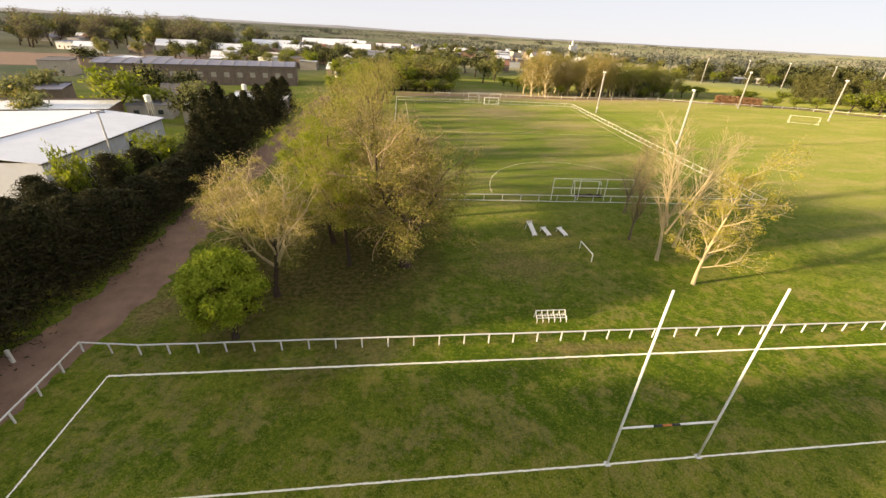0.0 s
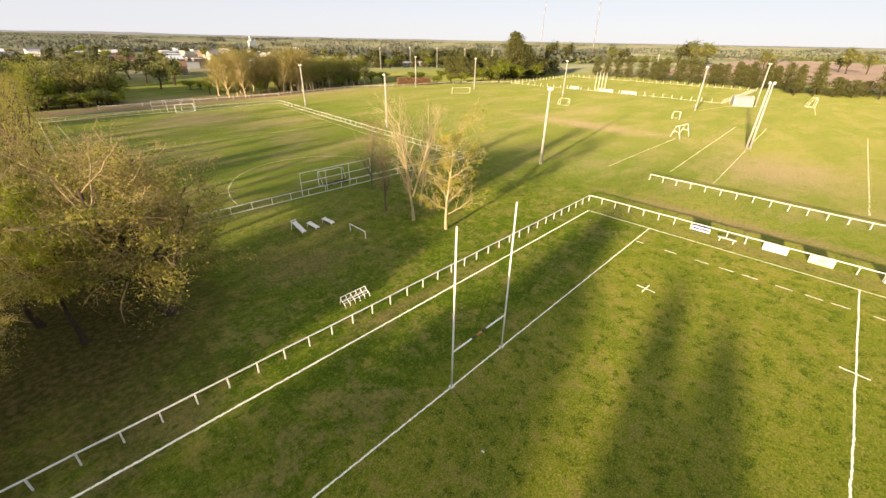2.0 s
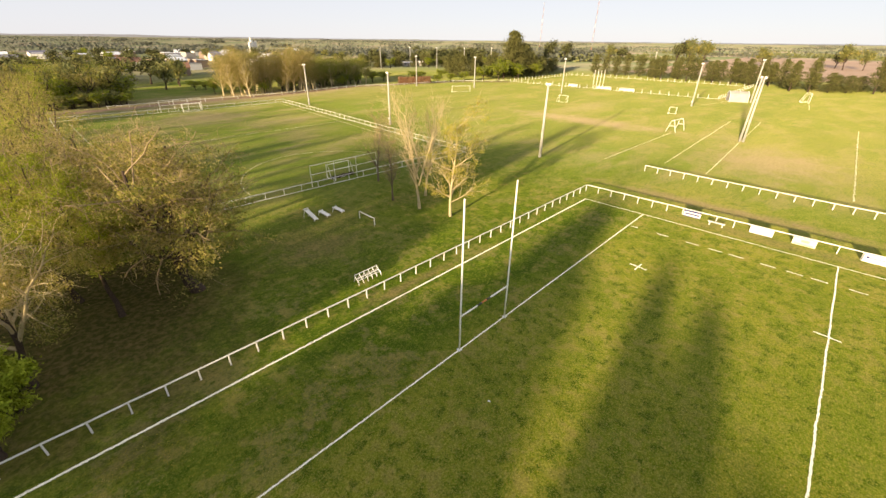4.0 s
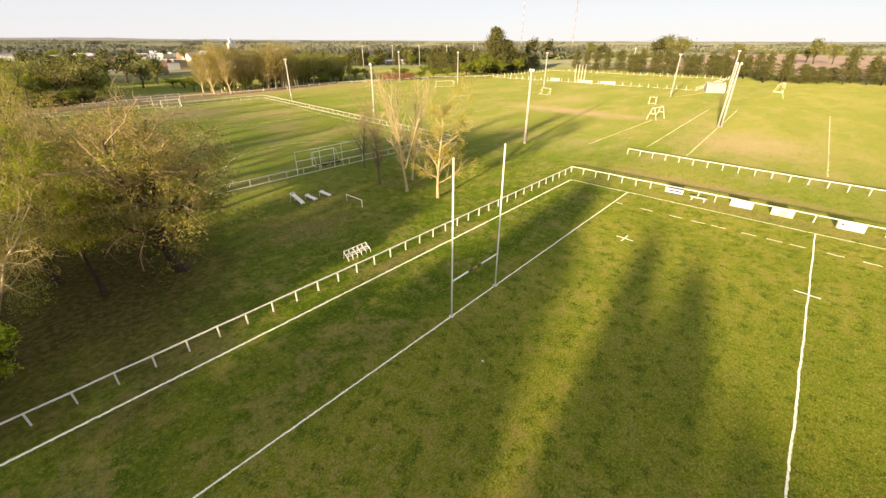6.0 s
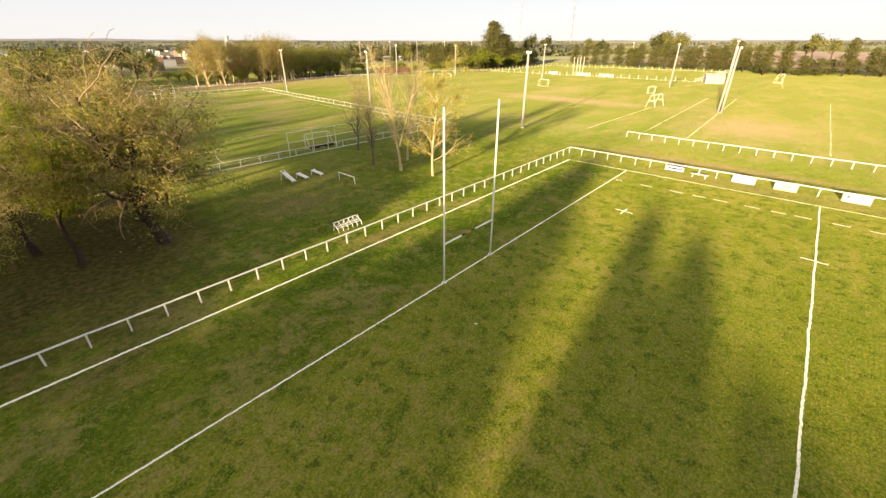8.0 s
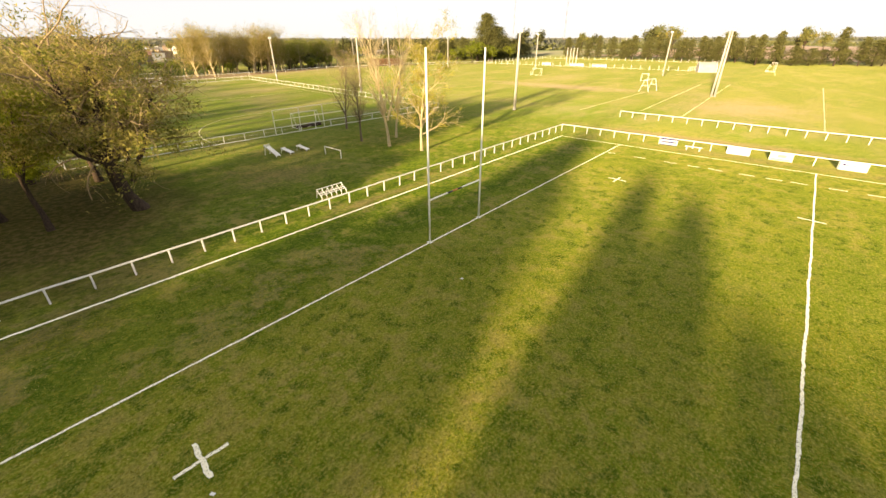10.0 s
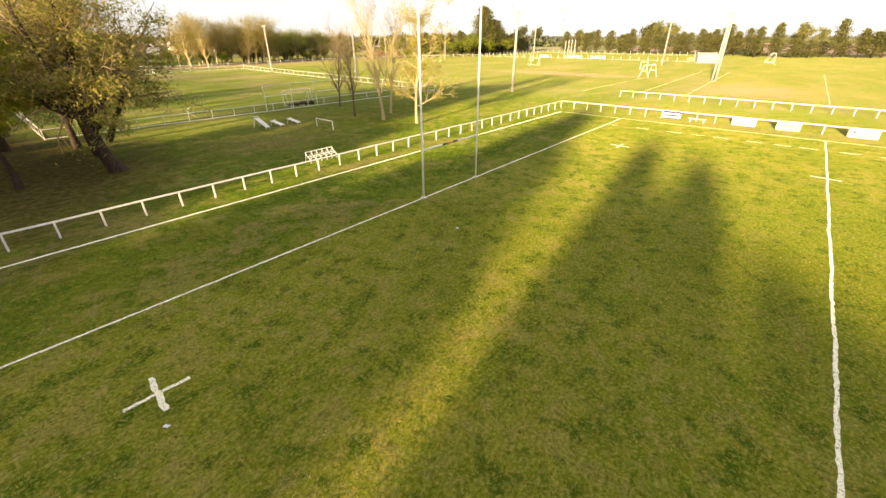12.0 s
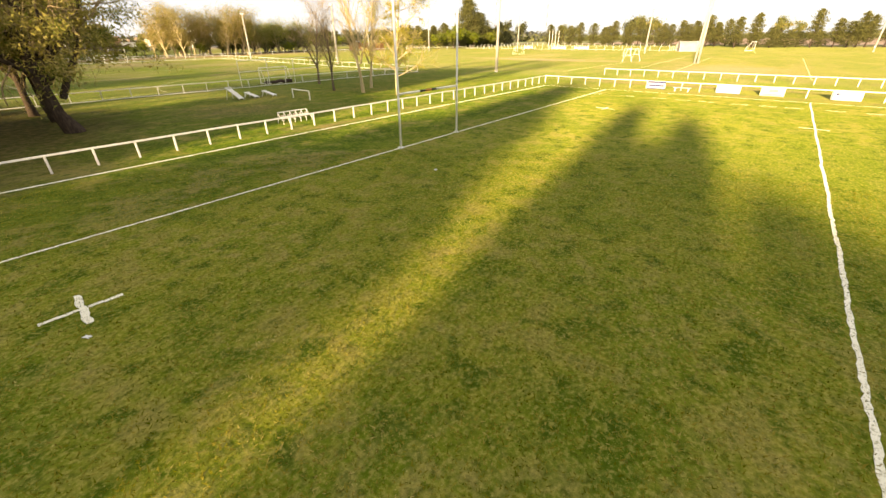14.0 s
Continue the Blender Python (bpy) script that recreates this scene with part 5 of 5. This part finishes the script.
def house(x, y, turn, w, d, h, style, wall, roof, label, group="houses"):
    """Walls, roof, a door and windows on the front and one side."""
    ob = thing("house", x, y, 0, turn, label, "house", group)
    part("wall", boxes(((0, 0, 0), (w, 0.2, h)), ((0, d - 0.2, 0), (w, d, h)), ((0, 0.2, 0), (0.2, d - 0.2, h)), ((w - 0.2, 0.2, 0), (w, d - 0.2, h))), wall, ob)
    o = 0.35
    if style == "gable":
        rise = d * 0.28
        bm = bmesh.new()
        prism(bm, [(-o, h - 0.1), (d / 2, h + rise), (d + o, h - 0.1), (d + o, h + 0.06), (d / 2, h + rise + 0.18), (-o, h + 0.06)], w + 2 * o)
        bmesh.ops.transform(bm, matrix=Matrix.Translation((-o, 0, 0)) @ Matrix(((0, 1, 0, 0), (1, 0, 0, 0), (0, 0, 1, 0), (0, 0, 0, 1))), verts=bm.verts)
        bmesh.ops.recalc_face_normals(bm, faces=bm.faces)
        part("roof", bm, roof, ob)
        for gx in (0.0, w - 0.2):
            bm = bmesh.new()
            prism(bm, [(0.02, h), (d - 0.02, h), (d / 2, h + rise - 0.05)], 0.2)
            bmesh.ops.transform(bm, matrix=Matrix.Translation((gx, 0, 0)) @ Matrix(((0, 1, 0, 0), (1, 0, 0, 0), (0, 0, 1, 0), (0, 0, 0, 1))), verts=bm.verts)
            part("gable", bm, wall, ob)
    else:
        bm = bmesh.new()
        prism(bm, [(-0.2, h + 0.02), (d + 0.2, h + 0.5), (d + 0.2, h + 0.62), (-0.2, h + 0.14)], w + 0.4)
        bmesh.ops.transform(bm, matrix=Matrix.Translation((-0.2, 0, 0)) @ Matrix(((0, 1, 0, 0), (1, 0, 0, 0), (0, 0, 1, 0), (0, 0, 0, 1))), verts=bm.verts)
        bmesh.ops.recalc_face_normals(bm, faces=bm.faces)
        part("roof", bm, roof, ob)
        part("parapet", boxes(((0, d - 0.2, h), (w, d, h + 0.9))), wall, ob)
    part("door", boxes(((w * 0.45, -0.05, 0), (w * 0.45 + 0.95, -0.005, 2.05))), WOOD, ob, "timber door")
    for f in (0.2, 0.75):
        window_at(ob, w * f, 1.0, 1.3, 1.2)
    return ob


def warehouse():
    ob = thing("warehouse", -53.2, 37.8, 0, 0, "large low warehouse with white sheet roof and grey walls", "warehouse")
    w, d, h = 30.0, 28.0, 5.6
    for lo, hi in (((-w, 0, 0), (0, 0.25, h)), ((-w, d - 0.25, 0), (0, d, h)), ((-0.25, 0.25, 0), (0, d - 0.25, h)), ((-w, 0.25, 0), (-w + 0.25, d - 0.25, h))):
        part("wall", boxes((lo, hi)), GREY_WALL, ob)
    for k in range(10):
        y0, y1 = -0.3 + k * 2.86, -0.3 + (k + 1) * 2.86 - 0.02
        for x0, x1, z0, z1 in ((-9.0, 0.35, 6.7, 5.62), (-w - 0.3, -9.0, 5.9, 6.7)):
            bm = bmesh.new()
            vs = [bm.verts.new(p) for p in ((x0, y0, z0), (x1, y0, z1), (x1, y1, z1), (x0, y1, z0))]
            f = bm.faces.new(vs)
            ex = bmesh.ops.extrude_face_region(bm, geom=[f])["geom"]
            for v in ex:
                if isinstance(v, bmesh.types.BMVert):
                    v.co.z += 0.08
            bmesh.ops.recalc_face_normals(bm, faces=bm.faces)
            part("roof_sheet", bm, SHEET, ob)
    part("ridge_gutter", boxes(((-9.12, -0.3, 6.80), (-8.88, d + 0.3, 6.86))), DARK_ROOF, ob, "dark ridge strip")
    part("eave_trim", boxes(((0.02, -0.3, 5.45), (0.36, d + 0.3, 5.61))), DARK_ROOF, ob, "dark eave trim")
    for k in range(11):
        part("pilaster", boxes(((0.0, k * 2.75, 0), (0.12, k * 2.75 + 0.2, 5.4))), GREY_WALL, ob)
    # painted sign of plain dark shapes on the side wall
    part("sign_shape", boxes(((0.01, 17.0, 3.0), (0.05, 18.0, 4.1)), ((0.01, 18.2, 3.4), (0.05, 19.4, 4.6)), ((0.01, 17.3, 2.5), (0.05, 19.0, 2.9))), BLACK, ob, "black painted mark")


warehouse()


def long_hall():
    """A long works hall with pilasters, cream windows and a ribbed roof."""
    ob = thing("works_hall", -50.5, 164.5, 0, 190, "long brick works hall with ribbed lavender-grey sheet roof", "factory")
    w, d, h = 68.0, 20.0, 6.9
    for lo, hi in (((0, -d, 0), (w, -d + 0.3, h)), ((0, -0.3, 0), (w, 0, h)), ((0, -d + 0.3, 0), (0.3, -0.3, h)), ((w - 0.3, -d + 0.3, 0), (w, -0.3, h))):
        part("wall", boxes((lo, hi)), BRICK, ob)
    bays = 15
    bw = w / bays
    for k in range(bays):
        x0 = k * bw
        part("pilaster", boxes(((x0 - 0.2, 0.0, 0), (x0 + 0.2, 0.25, h)), bevel=0.02), BRICK, ob)
        fr = part("window", boxes(((x0 + bw * 0.3, 0.0, 2.9), (x0 + bw * 0.7, 0.06, 4.6))), CREAM, ob, "cream panelled window")
        part("pane", boxes(((x0 + bw * 0.36, 0.061, 3.1), (x0 + bw * 0.49, 0.08, 4.4)), ((x0 + bw * 0.51, 0.061, 3.1), (x0 + bw * 0.64, 0.08, 4.4))), CREAM, fr)
        bm = bmesh.new()
        arch = [(-0.4 + (d + 0.8) * i / 10, h + 1.0 * math.sin(math.pi * i / 10)) for i in range(11)]
        outline = arch + [(a, b + 0.15) for a, b in reversed(arch)]
        prism(bm, outline, bw - 0.25)
        bmesh.ops.transform(bm, matrix=Matrix.Translation((x0, 0, 0)) @ Matrix(((0, 1, 0, 0), (-1, 0, 0, 0), (0, 0, 1, 0), (0, 0, 0, 1))), verts=bm.verts)
        bmesh.ops.recalc_face_normals(bm, faces=bm.faces)
        part("roof_bay", bm, ZINC, ob)
        bm = bmesh.new()
        outline = [(a, b + 0.02) for a, b in arch] + [(a, b + 0.3) for a, b in reversed(arch)]
        prism(bm, outline, 0.25)
        bmesh.ops.transform(bm, matrix=Matrix.Translation((x0 + bw - 0.25, 0, 0)) @ Matrix(((0, 1, 0, 0), (-1, 0, 0, 0), (0, 0, 1, 0), (0, 0, 0, 1))), verts=bm.verts)
        bmesh.ops.recalc_face_normals(bm, faces=bm.faces)
        part("roof_rib", bm, RENDERED, ob, "pale roof rib")
    for gx in (0.0, w - 0.3):
        bm = bmesh.new()
        prism(bm, [(0.0, h)] + [(d * i / 10, h + 0.9 * math.sin(math.pi * i / 10)) for i in range(1, 10)] + [(d, h)], 0.3)
        bmesh.ops.transform(bm, matrix=Matrix.Translation((gx, 0, 0)) @ Matrix(((0, 1, 0, 0), (-1, 0, 0, 0), (0, 0, 1, 0), (0, 0, 0, 1))), verts=bm.verts)
        part("gable", bm, BRICK, ob)


long_hall()

# sheds and houses behind the warehouse
house(-95, 80, 12, 22, 9, 3.6, "flat", BRICK, SHEET, "long brick shed with pale sheet roof", "sheds")
house(-74, 92, 12, 9, 7, 3.2, "flat", RENDERED, ZINC, "small plastered shed with zinc roof", "sheds")
house(-60, 88, 8, 9, 8, 4.2, "flat", RENDERED, SHEET, "plastered house with flat pale roof", "houses")
house(-54, 100, 5, 14, 9, 4.0, "flat", RENDERED, SHEET, "plastered house with flat pale roof", "houses")
house(-112, 98, 20, 18, 10, 4.5, "flat", BRICK, ZINC, "brick workshop with zinc roof", "sheds")
house(-110, 72, 14, 12, 10, 3.5, "flat", RENDERED, DARK_ROOF, "plastered house with dark roof", "houses")
house(-72, 104, 10, 9, 8, 4.0, "gable", BRICK, DARK_ROOF, "brick house with dark pitched roof", "houses")
for x, y, turn, w, d in ((-138, 405, 8, 34, 16), (-112, 495, 4, 40, 20), (-84, 540, 10, 30, 18), (-98, 345, 6, 24, 13), (-140, 318, 12, 20, 12), (-62, 420, 2, 28, 15), (-185, 335, 9, 26, 14), (-30, 470, 5, 26, 15)):
    house(x, y, turn, w, d, 4.6, "gable", RENDERED, SHEET, "long plastered works shed with white sheet roof", "town sheds")
house(50, 272, -10, 14, 9, 4.5, "gable", BRICK, TILE, "red-brick house with clay tile roof beside a lawn", "houses")


def tank(x, y, z, label="pale water tank on a roof stand"):
    ob = thing("water_tank", x, y, 0, 0, label, "tank", "water tanks")
    part("drum", tube(bmesh.new(), [(0, 0, z), (0, 0, z + 1.3), (0, 0, z + 1.5)], [0.65, 0.65, 0.3], 12), WHITE_STEEL, ob, smooth=False)
    part("stand", boxes(((-0.5, -0.5, 0), (-0.35, -0.35, z)), ((0.35, -0.5, 0), (0.5, -0.35, z)), ((-0.5, 0.35, 0), (-0.35, 0.5, z)), ((0.35, 0.35, 0), (0.5, 0.5, z)), ((-0.6, -0.6, z - 0.1), (0.6, 0.6, z))), CONCRETE, ob)


for tx, ty in ((-57, 99.0), (-53, 110.5), (-50, 111), (-66, 87)):
    tank(tx, ty, 5.0)

rng = random.Random(21)
walls, roofs = (RENDERED, WHITE, BRICK, CREAM), (SHEET, ZINC, TILE, DARK_ROOF, SHEET)
WORD = {RENDERED: "plastered", WHITE: "white", BRICK: "brick", CREAM: "cream"}
ROOFWORD = {SHEET: "white sheet", ZINC: "zinc", TILE: "clay tile", DARK_ROOF: "dark"}
count = 0
while count < 140:
    ang, far = radians(rng.uniform(62, 125)), rng.uniform(190, 640)
    x, y = far * math.cos(ang) - 18, far * math.sin(ang) - 16
    if (x > -25 and y < 300) or (-135 < x < -25 and y < 185) or (-260 < x < -120 and 215 < y < 280):
        continue
    wl, rf = rng.choice(walls), rng.choice(roofs)
    house(x, y, rng.choice((5, 12, 95, -8)), rng.uniform(8, 17), rng.uniform(7, 11), rng.uniform(3, 5.5), rng.choice(("gable", "flat", "flat")), wl, rf,
          "distant %s house with %s roof" % (WORD[wl], ROOFWORD[rf]), "town houses")
    count += 1
for x, y in ((222, 262), (236, 258), (196, 268)):
    house(x, y, -35, 8, 5, 2.5, "flat", RENDERED, SHEET, "low white club building beyond a court", "club buildings")


def silo_block(x, y, s):
    """Tall pale grain silos over a lower block."""
    ob = thing("grain_silo", x, y, 0, 10, "tall pale grain silos above the town", "silo")
    for k in range(4):
        part("silo_tube", tube(bmesh.new(), [(k * 5 * s, 0, 0), (k * 5 * s, 0, (24 + 3 * (k % 2)) * s)], 2.6 * s, 12), WHITE, ob)
    part("head_house", boxes(((3 * s, -2 * s, 24 * s), (8 * s, 2 * s, 33 * s))), WHITE, ob)


silo_block(228, 575, 0.6)


def mast(x, y, h):
    ob = thing("radio_mast", x, y, 0, 0, "thin red and white lattice radio mast", "mast", "radio masts")
    for a in range(3):
        c, s = math.cos(a * 2.094) * 0.7, math.sin(a * 2.094) * 0.7
        part("chord", tube(bmesh.new(), [(c, s, 0), (c, s, h)], 0.13, 4), ZINC, ob)
    for k in range(int(h / 6)):
        bm = bmesh.new()
        for a in range(3):
            c, s = math.cos(a * 2.094) * 0.7, math.sin(a * 2.094) * 0.7
            e, f = math.cos((a + 1) * 2.094) * 0.7, math.sin((a + 1) * 2.094) * 0.7
            tube(bm, [(c, s, k * 6), (e, f, k * 6 + 6)], 0.09, 4)
        part("lattice_section", bm, ORANGE if k % 2 else WHITE_STEEL, ob)


mast(640, 300, 104)
mast(700, 430, 80)

# steel pole on the near side of the hedge and a stub post by the road

def utility_pole(x, y, h):
    ob = thing("utility_pole", x, y, 0, 30, "slender pale pole with a short crossarm behind the hedge", "pole")
    part("shaft", tube(bmesh.new(), [(0, 0, 0), (0, 0, h)], [0.17, 0.10], 8), CONCRETE, ob, smooth=True)
    part("crossarm", boxes(((-0.8, -0.05, h - 0.2), (0.8, 0.05, h - 0.08)), bevel=0.01), ZINC, ob)
    for s in (-0.7, 0.0, 0.7):
        part("insulator", tube(bmesh.new(), [(s, 0, h - 0.08), (s, 0, h + 0.1)], 0.05, 6), DARK_ROOF, ob)


utility_pole(-51.0, 47.0, 10.0)
stub = thing("marker_post", -37.9, 10.4, 0, 0, "short white marker post beside the dirt road", "post")
part("shaft", boxes(((-0.1, -0.1, 0), (0.1, 0.1, 1.1)), bevel=0.02), WHITE, stub)


# small crumpled white scraps lying on the pitch, one standing for a paint fleck
def white_scrap(x, y, seed):
    rs = random.Random(seed)
    ob = thing("white_scrap", x, y, 0, seed * 40, "small crumpled white scrap on the grass", "litter", "paper scraps")
    bm = bmesh.new()
    bmesh.ops.create_grid(bm, x_segments=4, y_segments=3, size=0.5)
    for v in bm.verts:
        v.co = Vector((v.co.x * 0.17, v.co.y * 0.10, 0.012 + rs.uniform(0, 0.035)))
    bmesh.ops.solidify(bm, geom=bm.faces[:], thickness=0.004)
    part("sheet", bm, WHITE, ob)


white_scrap(-16.89, -6.39, 3)
white_scrap(-2.23, -4.54, 7)

# ---------------- grass tufts ----------------
def grass_tufts():
    """Short blades over the fan of pitch in front of the camera's lowest rows."""
    rs = np.random.RandomState(2)
    k = 95000
    r = rs.uniform(0, 1, k) ** 0.75 * 26
    a = np.radians(rs.uniform(-38, 100, k))
    x, y = -19.5 + r * np.cos(a), -18.0 + r * np.sin(a)
    h = rs.uniform(0.02, 0.06, k)
    w = rs.uniform(0.008, 0.020, k)
    t = rs.uniform(0, np.pi, k)
    lx, ly = rs.normal(0, 0.045, k), rs.normal(0, 0.045, k)
    z0 = np.zeros(k)
    v = np.stack([np.stack([x - w * np.cos(t), y - w * np.sin(t), z0], 1), np.stack([x + w * np.cos(t), y + w * np.sin(t), z0], 1), np.stack([x + lx, y + ly, h], 1)], 1).reshape(-1, 3)
    me = bpy.data.meshes.new("grass_blades")
    me.from_pydata(v.tolist(), [], [(3 * i, 3 * i + 1, 3 * i + 2) for i in range(k)])
    me.materials.append(BLADE)
    tagged(new("grass_blades", me), "short mixed green and straw grass blades", "grass", kind="stuff")


BLADE = leaf_material("blade", (0.06, 0.085, 0.003), (0.15, 0.150, 0.010), (0.28, 0.22, 0.035), (0.52, 0.43, 0.16), sheer=0.25, gloss=0.0)
grass_tufts()
